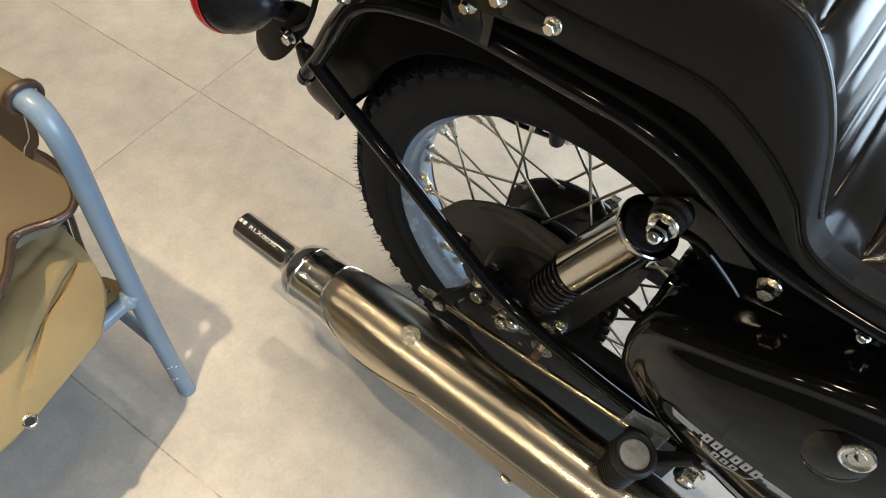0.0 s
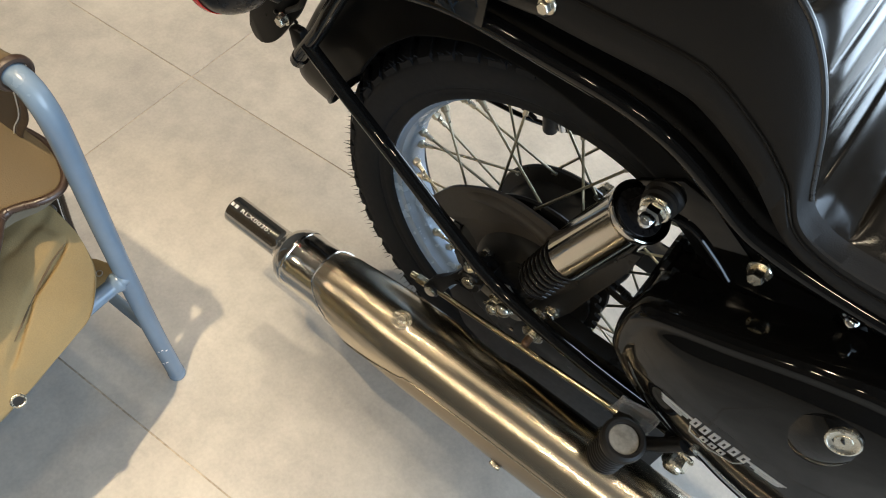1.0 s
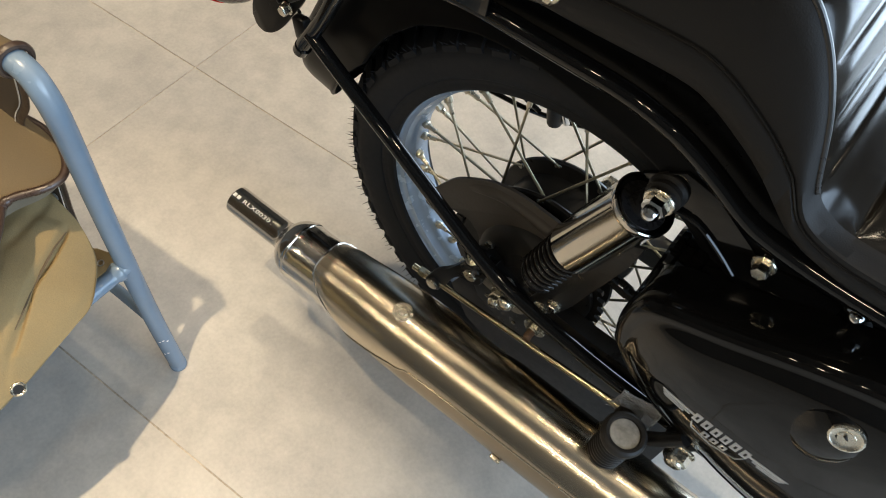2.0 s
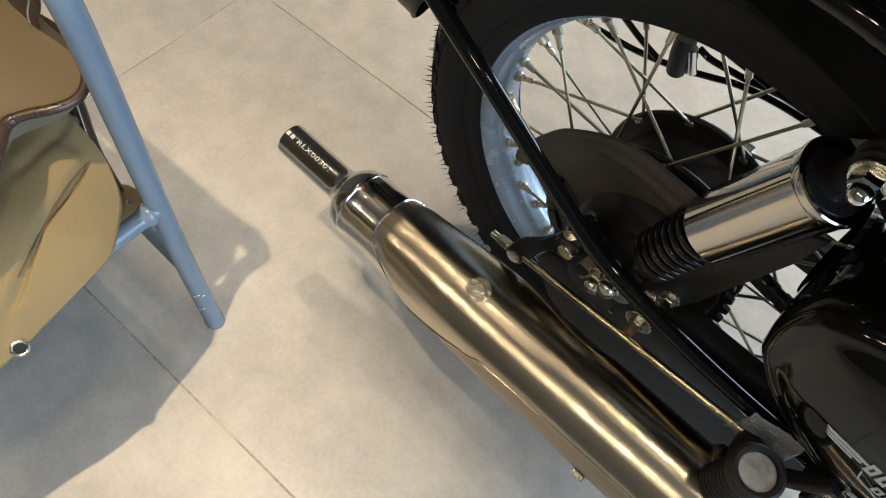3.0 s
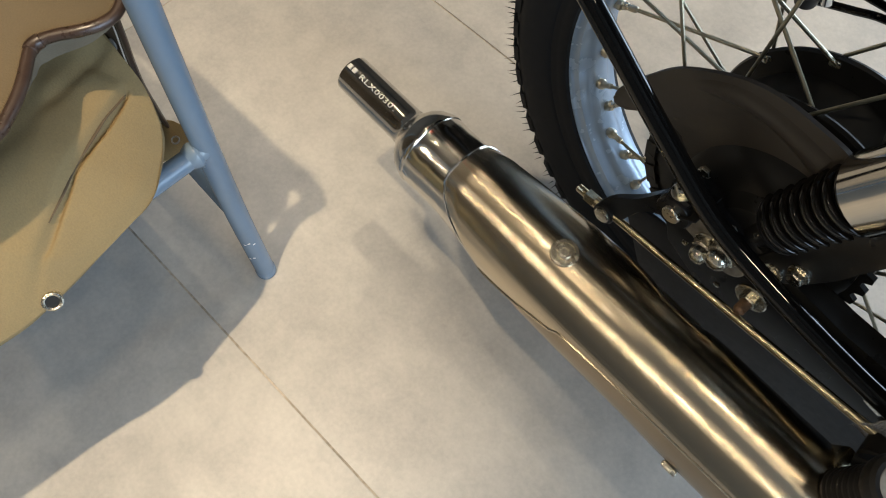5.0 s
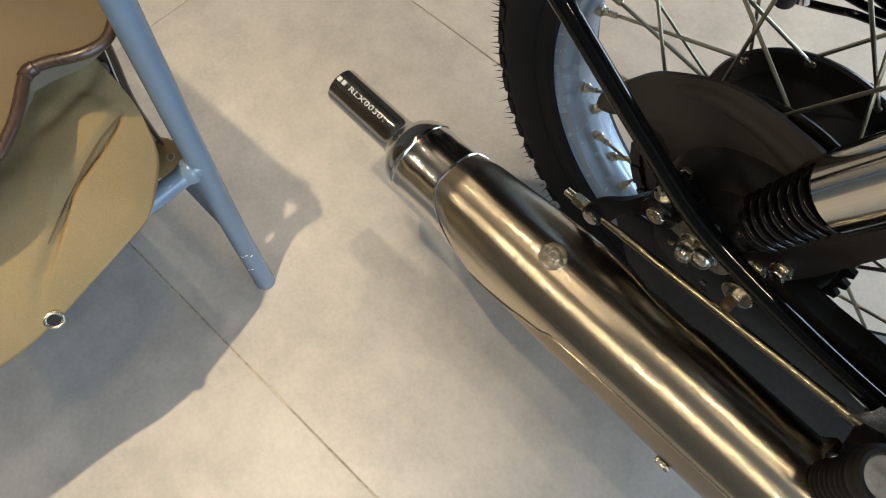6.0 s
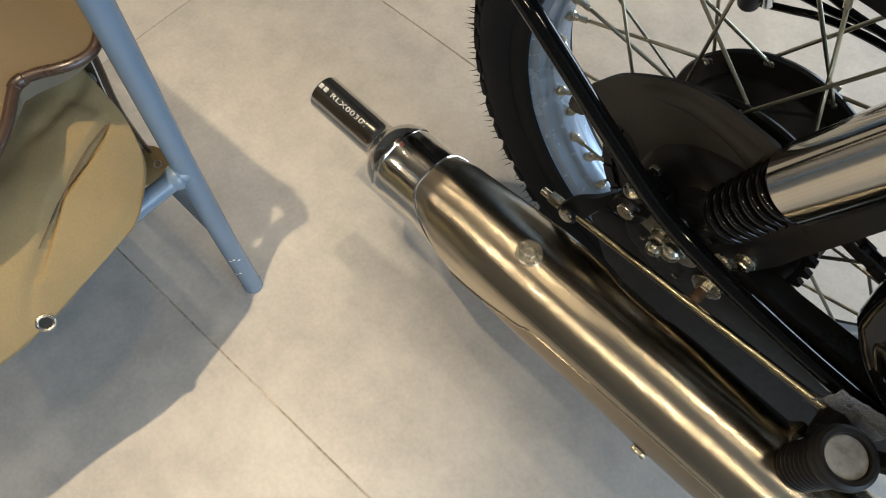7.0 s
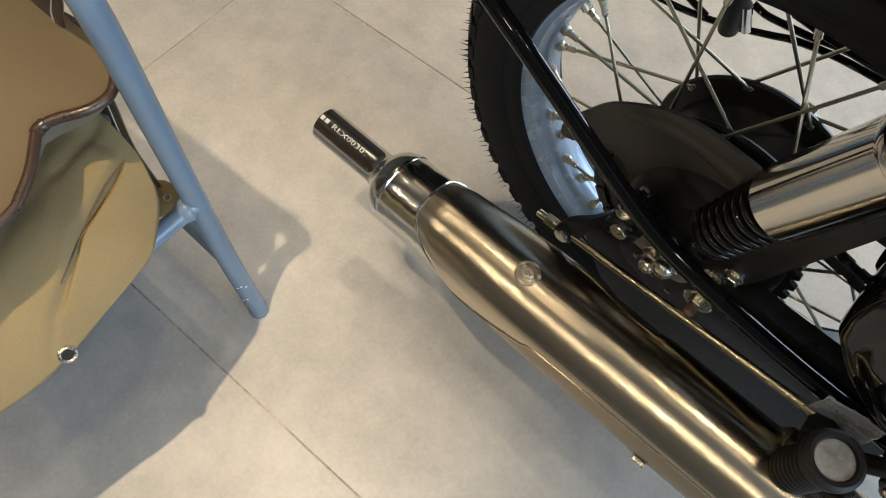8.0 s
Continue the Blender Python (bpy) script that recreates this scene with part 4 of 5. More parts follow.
def seat():
    zt = [(-0.34, 0.815), (-0.10, 0.840), (0.05, 0.848), (0.095, 0.846), (0.115, 0.837), (0.132, 0.820), (0.146, 0.800), (0.160, 0.774), (0.172, 0.744), (0.184, 0.716), (0.200, 0.702), (0.23, 0.694), (0.30, 0.694), (0.42, 0.706), (0.56, 0.735)]
    zb = [(-0.34, 0.740), (-0.12, 0.744), (-0.02, 0.745), (0.065, 0.748), (0.095, 0.742), (0.128, 0.724), (0.150, 0.708), (0.184, 0.678), (0.215, 0.664), (0.263, 0.656), (0.40, 0.655), (0.56, 0.665)]
    wd = [(-0.34, 0.085), (-0.30, 0.112), (-0.22, 0.125), (-0.05, 0.131), (0.10, 0.132), (0.20, 0.130), (0.35, 0.120), (0.56, 0.085)]
    zt, zb = ([(p.x, p.y) for p in smooth_line([(x, z, 0) for x, z in tab], 6)] for tab in (zt, zb))
    xs = [-0.34 + 0.01 * i for i in range(39)]
    x = 0.044
    while x < 0.56:
        xs.append(x)
        x += 0.0016 if 0.09 < x < 0.30 else 0.004
    run, px_, pz_ = 0.0, None, None
    bm = bmesh.new()
    rings, edge_l, edge_r, band_l = [], [], [], []
    for x in xs:
        t, b, w = along(zt, x), along(zb, x), along(wd, x)
        if px_ is not None:
            run += math.hypot(x - px_, t - pz_)
        px_, pz_ = x, t
        lines = ease(0, 1, (x - 0.075) / 0.02)
        groove = 0.0080 * lines * abs(math.sin(math.pi * run / 0.046)) ** 0.45 - 0.0030 * lines
        band = b + min(0.030, 0.45 * (t - b))
        rows = [(w - 0.030, b), (w - 0.003, b), (w, b + 0.003), (w + 0.001, band - 0.004), (w - 0.0015, band), (w - 0.0005, band + 0.003)]
        side = max(0.002, t - band - 0.010)
        rows += [(w - 0.001, band + 0.003 + side * 0.4), (w - 0.004, band + side * 0.8), (w - 0.0085, t - 0.0045), (w - 0.014, t - 0.001)]
        rows += [(w - 0.020, t + groove * 0.6), (w - 0.034, t + 0.002 + groove), (w * 0.55, t + 0.006 + groove), (w * 0.25, t + 0.009 + groove), (0, t + 0.010 + groove)]
        full = rows + [(-y, z) for y, z in rows[-2::-1]]
        rings.append([bm.verts.new((x, -y, z)) for y, z in full])
        edge_l.append((x, -(w - 0.0105), t - 0.0022))
        edge_r.append((x, w - 0.0105, t - 0.0022))
        band_l.append((x, -(w + 0.0002), band))
    m = len(rings[0])
    for p, q in zip(rings, rings[1:]):
        for k in range(m - 1):
            bm.faces.new((p[k], p[k + 1], q[k + 1], q[k]))
        bm.faces.new((p[m - 1], p[0], q[0], q[m - 1]))
    bm.faces.new(rings[0])
    bm.faces.new(rings[-1][::-1])
    s = part("seat", bm, M_SEAT, BIKE, "black vinyl seat with a pleated top and piping", 50)
    s.data.materials.append(M_SEATSIDE)
    for i, p in enumerate(s.data.polygons):
        if i % m < 9 or i % m >= m - 10:
            p.material_index = 1
    pick = [p for p in edge_l if p[0] < 0.186][::3]
    part("piping", sweep(pick, 0.0022, 10), M_PIPING, s, "smooth dark grey piping")
    part("piping", sweep([p for p in edge_r if p[0] < 0.186][::3], 0.0030, 8), M_PIPING, s)
    part("seam_crease_line", sweep(band_l[::3], 0.0009, 6), M_SEAT, s)
    # steel tab under the seat edge with its bolts
    tab = [(-0.165, 0.742), (-0.098, 0.741), (-0.048, 0.7475), (-0.036, 0.750), (-0.030, 0.756), (-0.032, 0.764), (-0.052, 0.768), (-0.110, 0.766), (-0.165, 0.760)]
    tb = part("seat_bracket", plate(tab, 0.004, upright(-0.1285), 0.0015), M_BLACK, BIKE, "black steel bracket on the seat edge")
    low = [(-0.150, 0.690), (-0.100, 0.692), (-0.097, 0.738), (-0.150, 0.738)]
    part("rail_tab", plate(low, 0.004, upright(-0.1085), 0.0015), M_BLACK, tb)
    bolt("seat_bolt", (-0.122, -0.1125, 0.724), OUT, 0.0098, 0.007, tb, wash=0.0080)
    for x, z in ((-0.084, 0.761), (-0.037, 0.762), (-0.262, 0.659)):
        bolt("seat_bolt", (x, -0.1325 if x > -0.2 else -0.111, z), OUT, 0.0092, 0.006, tb, wash=0.0075)


def side_cover():
    """Pillow-shaped cover with a winged badge and a lock."""
    out = [(0.121, 0.440), (0.117, 0.470), (0.122, 0.506), (0.140, 0.528), (0.200, 0.554), (0.277, 0.590), (0.340, 0.610), (0.430, 0.610), (0.455, 0.560), (0.455, 0.380), (0.430, 0.330), (0.360, 0.318), (0.300, 0.330), (0.255, 0.348), (0.220, 0.358), (0.180, 0.380), (0.145, 0.408)]
    line = [(p.x, p.y) for p in smooth_line([(x, z, 0) for x, z in out + out[:1]], 5)][:-1]
    cx, cz = 0.285, 0.462
    bm = bmesh.new()
    rings = []
    steps = [(1.0, -0.085), (1.0, -0.120), (0.996, -0.128), (0.985, -0.1345), (0.968, -0.1392), (0.945, -0.1420), (0.92, -0.1432), (0.895, -0.1430), (0.87, -0.1436), (0.84, -0.1462), (0.78, -0.1510), (0.62, -0.1562), (0.42, -0.1598), (0.2, -0.1615)]
    for f, y in steps:
        rings.append([bm.verts.new((cx + (x - cx) * f, y, cz + (z - cz) * f)) for x, z in line])
    n = len(line)
    for p, q in zip(rings, rings[1:]):
        for k in range(n):
            bm.faces.new((p[k], p[(k + 1) % n], q[(k + 1) % n], q[k]))
    bm.faces.new(rings[0])
    bm.faces.new(rings[-1])
    cover = part("side_cover", bm, M_BLACK, BIKE, "glossy black side cover with a silver winged badge", 60)

    def face_y(x, z):
        d = max((abs(x - cx) / 0.165), (abs(z - cz) / 0.125))
        return along([(0.0, -0.1615), (0.2, -0.1615), (0.42, -0.160), (0.62, -0.157), (0.78, -0.1525), (0.88, -0.147), (1.0, -0.140)], d)

    # badge: two wings and a banner, as plain shapes
    ax_, bx_ = Vector((0.190, 0.442)), Vector((0.326, 0.436))
    d = (bx_ - ax_).normalized()
    nrm = Vector((-d.y, d.x))

    def mark(name, pts, lift, material):
        bm = bmesh.new()
        lo, hi = [], []
        for u, v in pts:
            q = ax_ + d * u + nrm * v
            y = face_y(q.x, q.y)
            lo.append(bm.verts.new((q.x, y, q.y)))
            hi.append(bm.verts.new((q.x, y - lift, q.y)))
        bm.faces.new(hi)
        for i in range(len(pts)):
            j = (i + 1) % len(pts)
            bm.faces.new((lo[i], lo[j], hi[j], hi[i]))
        return part(name, bm, material, cover, "", 0)

    for sx in (0, 1):
        for v0, v1, ln in ((0.0075, 0.0045, 0.040), (0.0035, 0.0012, 0.034), (0.0002, -0.0020, 0.028)):
            p = [(0.0 + (0.004 - v1) * 0.6, v0), (ln, v0 - 0.001), (ln, v1 - 0.001), (0.004 + (0.004 - v1) * 0.6, v1)]
            mark("wing_bar", [(0.136 - u, v) for u, v in p] if sx else p, 0.0008, M_SILVER)
    for i in range(6):
        u = 0.0375 + i * 0.0104
        mark("letter_bar", [(u, 0.0110), (u + 0.0076, 0.0110), (u + 0.0076, -0.0030), (u, -0.0030)], 0.0009, M_SILVER)
        mark("letter_gap", [(u + 0.0028, 0.0070), (u + 0.0050, 0.0070), (u + 0.0050, 0.0015), (u + 0.0028, 0.0015)], 0.0012, M_BLACK)
    rim_ = [(0.040, -0.0060), (0.096, -0.0060), (0.092, -0.0165), (0.068, -0.0235), (0.044, -0.0165)]
    for (u0, v0), (u1, v1) in zip(rim_[1:], rim_[2:] + rim_[:1]):
        t = Vector((u1 - u0, v1 - v0)).normalized() * 0.0007
        mark("crest_line", [(u0 - t.y, v0 + t.x), (u1 - t.y, v1 + t.x), (u1 + t.y, v1 - t.x), (u0 + t.y, v0 - t.x)], 0.0009, M_SILVER)
    for i in range(3):
        u = 0.0545 + i * 0.0096
        mark("number_bar", [(u, -0.0080), (u + 0.0070, -0.0080), (u + 0.0070, -0.0170), (u, -0.0170)], 0.0009, M_SILVER)
        mark("number_gap", [(u + 0.0025, -0.0105), (u + 0.0046, -0.0105), (u + 0.0046, -0.0145), (u + 0.0025, -0.0145)], 0.0012, M_BLACK)
    # lock in an oval boss
    o = Vector((0.311, face_y(0.311, 0.530) + 0.002, 0.560))
    bm = lathe([(0, 0.034), (0.003, 0.033), (0.007, 0.026), (0.0095, 0.020), (0.0115, 0.012), (0.0120, 1e-5)], o + Vector((-0.002, 0.004, -0.034)), OUT, 40)
    for v in bm.verts:
        v.co.x = o.x + (v.co.x - o.x) * 0.92
        v.co.z = o.z - 0.034 + (v.co.z - o.z + 0.034) * 1.22
    boss = part("lock_boss", bm, M_BLACK, cover)
    face = Vector((0.05, -1, 0.30)).normalized()
    o = o + Vector((0.005, 0.0015, -0.008))
    part("lock", lathe([(-0.004, 0.0142), (0.0045, 0.0142), (0.0062, 0.0136), (0.0068, 0.0120), (0.0060, 0.0108), (0.0058, 0.0070), (0.0064, 0.0066), (0.0064, 1e-5)], o, face, 40), M_ZINC, boss, "plated key lock")
    # black bar stands in for the shaded depth of the key slot
    bm = bmesh.new()
    block(bm, Matrix.Translation(o + face * 0.0062) @ Matrix.Rotation(radians(17), 4, "X") @ Matrix.Rotation(radians(50), 4, "Y"), (0.0090, 0.0016, 0.0022), 0.0004)
    part("key_slot", bm, M_SOOT_SHADE, boss)
    ring = [(0.1965 + 0.0165 * math.cos(q) * 0.94 - 0.0050 * math.sin(q) * 0.34, -0.1425, 0.394 - 0.0165 * math.cos(q) * 0.55 - 0.0065 * math.sin(q)) for q in np.linspace(0, 2 * math.pi, 25)]
    part("rubber_grommet", sweep(ring, 0.0016, 8, cap=False), M_RUBBERB, cover)


def footrest():
    base = Vector((0.187, -0.181, 0.262))
    up = Vector((0.004, 0.0, 0.1)).normalized()
    prof = [(0, 0.012), (0.001, 0.0205)]
    for i in range(11):
        z = 0.006 + i * 0.0072
        prof += [(z, 0.0205), (z + 0.0018, 0.0188), (z + 0.0036, 0.0188), (z + 0.0050, 0.0205)]
    prof += [(0.086, 0.0210), (0.090, 0.0240), (0.097, 0.0250), (0.1015, 0.0240), (0.1035, 0.0210), (0.1030, 0.0176), (0.0998, 0.0164)]
    peg = part("footrest", lathe(prof, base, up, 40), M_RUBBERB, BIKE, "ribbed black rubber pillion footrest, folded up")
    part("end_disc", lathe([(0.1000, 0.0166), (0.1006, 0.0158), (0.1010, 1e-5)], base, up, 32), M_DULL, peg, "dull scuffed metal end disc")
    part("footrest_pin", lathe([(-0.012, 1e-5), (-0.012, 0.010), (0.002, 0.012), (0.002, 1e-5)], base, up, 24), M_ZINC, peg)
    bm = sweep(smooth_line([(0.178, -0.150, 0.292), (0.205, -0.150, 0.310), (0.226, -0.149, 0.336), (0.244, -0.144, 0.364)], 5), 0.0085, 14)
    block(bm, pose(0.250, -0.128, 0.344, 0, 25, 0), (0.030, 0.020, 0.054), 0.005)
    part("footrest_arm", bm, M_SATIN, peg)
    o, axis = Vector((0.251, -0.138, 0.325)), Vector((0.0, -1, -0.20)).normalized()
    bm = hexagon(washer(bmesh.new(), o, axis, 0.0175, 0.003), o + axis * 0.003, axis, 0.0255, 0.014)
    lathe([(0.016, 0.0108), (0.0195, 0.0104), (0.0215, 0.0080), (0.0222, 1e-5)], o, axis, 20, bm)
    part("arm_nut", bm, M_ZINC, peg, "large plated nut", 30)
    bm = bmesh.new()
    block(bm, pose(0.172, -0.158, 0.272, 0, 18, 0), (0.012, 0.030, 0.030), 0.003)
    part("hinge_plate", bm, M_BRASS, peg)
    part("hinge_stub", lathe([(0, 0.015), (0.045, 0.015), (0.047, 0.013), (0.047, 1e-5)], (0.185, -0.105, 0.300), (0.05, -1, 0.1), 24), M_RUBBERB, peg)
    # loose clear wrap round the bracket
    bm = bmesh.new()
    nx, nz = 26, 22
    grid = []
    for i in range(nx + 1):
        row = []
        for j in range(nz + 1):
            u, v = i / nx, j / nz
            x = 0.160 + 0.054 * u + 0.006 * v * (1 - u) + 0.002 * noise.noise((u * 4, v * 4, 7.0))
            z = 0.288 + 0.056 * v + 0.006 * u + 0.002 * noise.noise((u * 4, v * 4, 3.0))
            y = -0.134 + 0.012 * (v - 0.5) ** 2 + 0.0065 * abs(noise.noise((u * 3.1, v * 2.3, 1.0))) + 0.0030 * abs(noise.noise((u * 8, v * 8, 2.0)))
            row.append(bm.verts.new((x, y, z)))
        grid.append(row)
    for i in range(nx):
        for j in range(nz):
            bm.faces.new((grid[i][j], grid[i + 1][j], grid[i + 1][j + 1], grid[i][j + 1]))
    film = part("protective_wrap", bm, M_FILM, BIKE, "crumpled clear plastic wrap", 25)
    film.modifiers.new("thick", "SOLIDIFY").thickness = 0.0004


def far_side():
    """What shows through the spokes: guard rods, the other footrest and shock."""
    y = 0.19
    rods = ([(-0.30, 0.280), (-0.237, 0.288), (-0.189, 0.294), (-0.135, 0.308), (-0.088, 0.327), (-0.056, 0.340), (0.0, 0.350), (0.10, 0.352)],
            [(-0.118, 0.352), (-0.100, 0.348), (-0.075, 0.350), (-0.049, 0.353), (-0.011, 0.361), (0.10, 0.372)],
            [(-0.225, 0.330), (-0.190, 0.314), (-0.160, 0.304)])
    g = None
    for i, r in enumerate(rods):
        ob = part("guard_rod", sweep(smooth_line([(x, y, z) for x, z in r], 6), 0.0042, 10), M_BLACK, BIKE if g is None else g, "slim black guard rod" if g is None else "")
        g = g or ob
    part("guard_rod", sweep(smooth_line([(-0.105, y - 0.005, 0.375), (-0.06, y, 0.366), (-0.02, y, 0.362), (0.08, y, 0.362)], 6), 0.0042, 10), M_BLACK, g)
    a, b = Vector((-0.126, 0.172, 0.322)), Vector((-0.128, 0.160, 0.385))
    fp = part("far_footrest", sweep([a, a.lerp(b, 0.5), b], [0.0115, 0.0135, 0.0120], 18), M_RUBBERB, BIKE, "black rubber end of the other footrest")
    part("chrome_tip", sweep([a + Vector((0.018, 0, 0.012)), b + Vector((0.012, 0, -0.012))], 0.0062, 12), M_CHROME, fp)
    bm = hexagon(bmesh.new(), (0, 0.112, 0.335), (0, 1, 0), 0.022, 0.012)
    part("far_axle_nut", bm, M_ZINC, BIKE, "", 30)


wheel()
chain()
chain_guard()
silencer()
shock()
brake()
frame_tubes()
fender()
seat()
side_cover()
footrest()
far_side()

# ---------------------------------------------------------------- rack and bag
RACK = thing("folding_rack", (-0.40, -0.38, 0), "blue-grey enamelled steel tube rack with a canvas bag", "rack")


def rack():
    leg = [(-0.397, -0.3820, 0.0), (-0.4045, -0.3780, 0.14), (-0.4105, -0.3710, 0.28), (-0.4105, -0.3650, 0.40), (-0.4055, -0.3620, 0.48), (-0.4010, -0.3610, 0.53), (-0.3985, -0.3610, 0.560), (-0.4015, -0.3610, 0.582), (-0.4130, -0.3608, 0.5975), (-0.4320, -0.3630, 0.6040), (-0.470, -0.3700, 0.6055), (-0.70, -0.384, 0.606), (-0.95, -0.392, 0.606)]
    part("side_frame", sweep(smooth_line(leg, 6), 0.0124, 28), M_TUBE, RACK, "bent blue-grey tube frame")
    part("tube_cap", lathe([(0, 1e-5), (0, 0.0122), (0.002, 0.0130), (0.012, 0.0132), (0.013, 0.0126)], (-0.397, -0.382, 0.0), (-0.05, 0.03, 1), 24), M_TUBE, RACK)
    far = [(-0.388, -0.86, 0.0), (-0.394, -0.86, 0.28), (-0.392, -0.86, 0.50), (-0.395, -0.86, 0.575), (-0.44, -0.86, 0.602), (-0.70, -0.86, 0.606), (-0.95, -0.86, 0.604)]
    part("side_frame", sweep(smooth_line(far, 6), 0.0124, 18), M_TUBE, RACK)
    for x in (-0.95,):
        for y in (-0.392, -0.86):
            part("rear_leg", sweep([(x, y, 0.0), (x, y, 0.6)], 0.0124, 18), M_TUBE, RACK)
    part("cross_tube", sweep([(-0.4085, -0.374, 0.281), (-0.402, -0.62, 0.276), (-0.396, -0.86, 0.274)], 0.0105, 20), M_TUBE, RACK)
    for z, a in ((0.098, -55), (0.101, -30), (0.096, -5), (0.064, -40), (0.060, -68)):
        c = Vector((-0.397 - 0.0075 * z / 0.14, -0.382 + 0.004 * z / 0.14, z))
        d = Vector((math.cos(radians(a)), math.sin(radians(a)), 0))
        bm = block(bmesh.new(), Matrix.Translation(c + d * 0.0123) @ Matrix.Rotation(radians(a), 4, "Z"), (0.0006, 0.0030, 0.0018), 0.0002)
        part("paint_chip", bm, M_STAMP, RACK, "pale chip in the enamel", 0)
    # weld bead at the joint
    part("weld", lathe([(-0.005, 0.0105), (-0.001, 0.0122), (0.002, 0.0135), (0.005, 0.0138), (0.008, 0.0120)], (-0.4085, -0.3885, 0.2808), (0, 1, 0.02), 20), M_TUBE, RACK)
    part("lower_brace", sweep([(-0.4060, -0.378, 0.140), (-0.50, -0.379, 0.128), (-0.95, -0.390, 0.128)], 0.0085, 16), M_TUBE, RACK)


def canvas_bag():
    bag = thing("canvas_bag", (-0.55, -0.60, 0.30), "worn olive canvas bag with brown leather edging, hung on the rack", "bag")
    # pouch: plan of its rim with the rim's height, from the back round the near end to the front and the far end
    plan = [(-0.70, -0.392, 0.40), (-0.60, -0.388, 0.415), (-0.53, -0.3875, 0.415), (-0.475, -0.3885, 0.405), (-0.452, -0.3885, 0.390), (-0.431, -0.3885, 0.371), (-0.4125, -0.3945, 0.352), (-0.3960, -0.4045, 0.340), (-0.3770, -0.4215, 0.334), (-0.3600, -0.4420, 0.331), (-0.3515, -0.4700, 0.330), (-0.3415, -0.5110, 0.330), (-0.3325, -0.5490, 0.330), (-0.3300, -0.5940, 0.330), (-0.3380, -0.6600, 0.330), (-0.3480, -0.80, 0.330), (-0.38, -0.87, 0.34), (-0.50, -0.885, 0.36), (-0.68, -0.885, 0.38), (-0.745, -0.84, 0.40), (-0.755, -0.65, 0.40), (-0.745, -0.45, 0.40)]
    rim = smooth_line(plan + plan[:1], 14)[:-1]
    mid = Vector((-0.545, -0.62, 0))
    tip, tail = Vector((-0.4330, -0.4020, 0)), Vector((-0.3300, -0.5720, 0))
    way = (tail - tip).normalized()
    across = Vector((-way.y, way.x, 0))

    def top_z(x, y, zr, f):
        """Height of the upper panel at a share f of the way from its rim to the middle."""
        z = zr + (0.402 - zr) * (1 - (1 - min(1, f / 0.34)) ** 2.1)
        p = Vector((x, y, 0)) - tip
        u, v = p.dot(way), p.dot(across)
        on = ease(0, 1, (u + 0.004) / 0.012) * ease(1, 0, (u - 0.105) / 0.10)
        z += on * (0.0048 * ease(0, 1, (-v + 0.0010) / 0.003) * math.exp(-max(0, -v) / 0.030) - 0.0070 * math.exp(-((v - 0.0008) / 0.0026) ** 2))
        z += 0.0045 * noise.noise((x * 13, y * 13, 1.7)) + 0.0012 * noise.noise((x * 48, y * 48, 4.1))
        z += 0.0040 * max(0, 1 - 5 * abs(noise.noise((x * 9 + y * 5, y * 6 - x * 3, 6.3)))) ** 2 * ease(0, 1, f / 0.05)
        z -= 0.0030 * math.exp(-((x + 0.455 + 0.35 * (y + 0.42)) / 0.007) ** 2) * ease(1, 0, (-y - 0.44) / 0.05)
        return z

    bm = bmesh.new()
    rings = []
    sides = [(0.120, -0.105), (0.095, -0.098), (0.074, -0.082), (0.056, -0.062), (0.038, -0.042), (0.020, -0.023), (0.008, -0.011), (0.0018, -0.0035)]
    for inset, drop in sides:
        ring = []
        for p in rim:
            d = (mid - Vector((p.x, p.y, 0))).normalized()
            q = p + d * inset
            wave = 0.0040 * noise.noise((p.x * 11, p.y * 11, drop * 18)) + 0.0018 * noise.noise((p.x * 30, p.y * 30, drop * 40))
            ring.append(bm.verts.new((q.x - d.x * wave, q.y - d.y * wave, p.z + drop)))
        rings.append(ring)
    for k in range(120):
        f = 0.90 * (k / 119) ** 1.7
        ring = []
        for p in rim:
            x, y = p.x + (mid.x - p.x) * f, p.y + (mid.y - p.y) * f
            ring.append(bm.verts.new((x, y, top_z(x, y, p.z, f) if f > 0 else p.z)))
        rings.append(ring)
    m = len(rings[0])
    for p, q in zip(rings, rings[1:]):
        for k in range(m):
            bm.faces.new((p[k], p[(k + 1) % m], q[(k + 1) % m], q[k]))
    bm.faces.new(rings[0][::-1])
    bm.faces.new(rings[-1])
    pouch = part("pouch", bm, M_CANVAS, bag, "faded olive canvas pouch", 70)
    # dark strip laid along the crease, standing in for the fold's shade
    fold = []
    for i in range(26):
        u = -0.001 + 0.0052 * i
        p = tip + way * u + across * (-0.0004 + 0.0005 * math.sin(i * 0.7))
        fold.append(Vector((p.x, p.y, along([(0.0, 0.3700), (0.03, 0.3760), (0.06, 0.3785), (0.09, 0.3770), (0.13, 0.3700)], u) + 0.0012)))
    size = [0.0006 + 0.0012 * math.sin(math.pi * min(1, (i + 1) / 26)) ** 0.6 for i in range(26)]
    part("seam_crease_line", sweep(fold, size, 12, flat=0.45), M_CANVAS3, pouch, "dark strip painted in as shade along the crease")
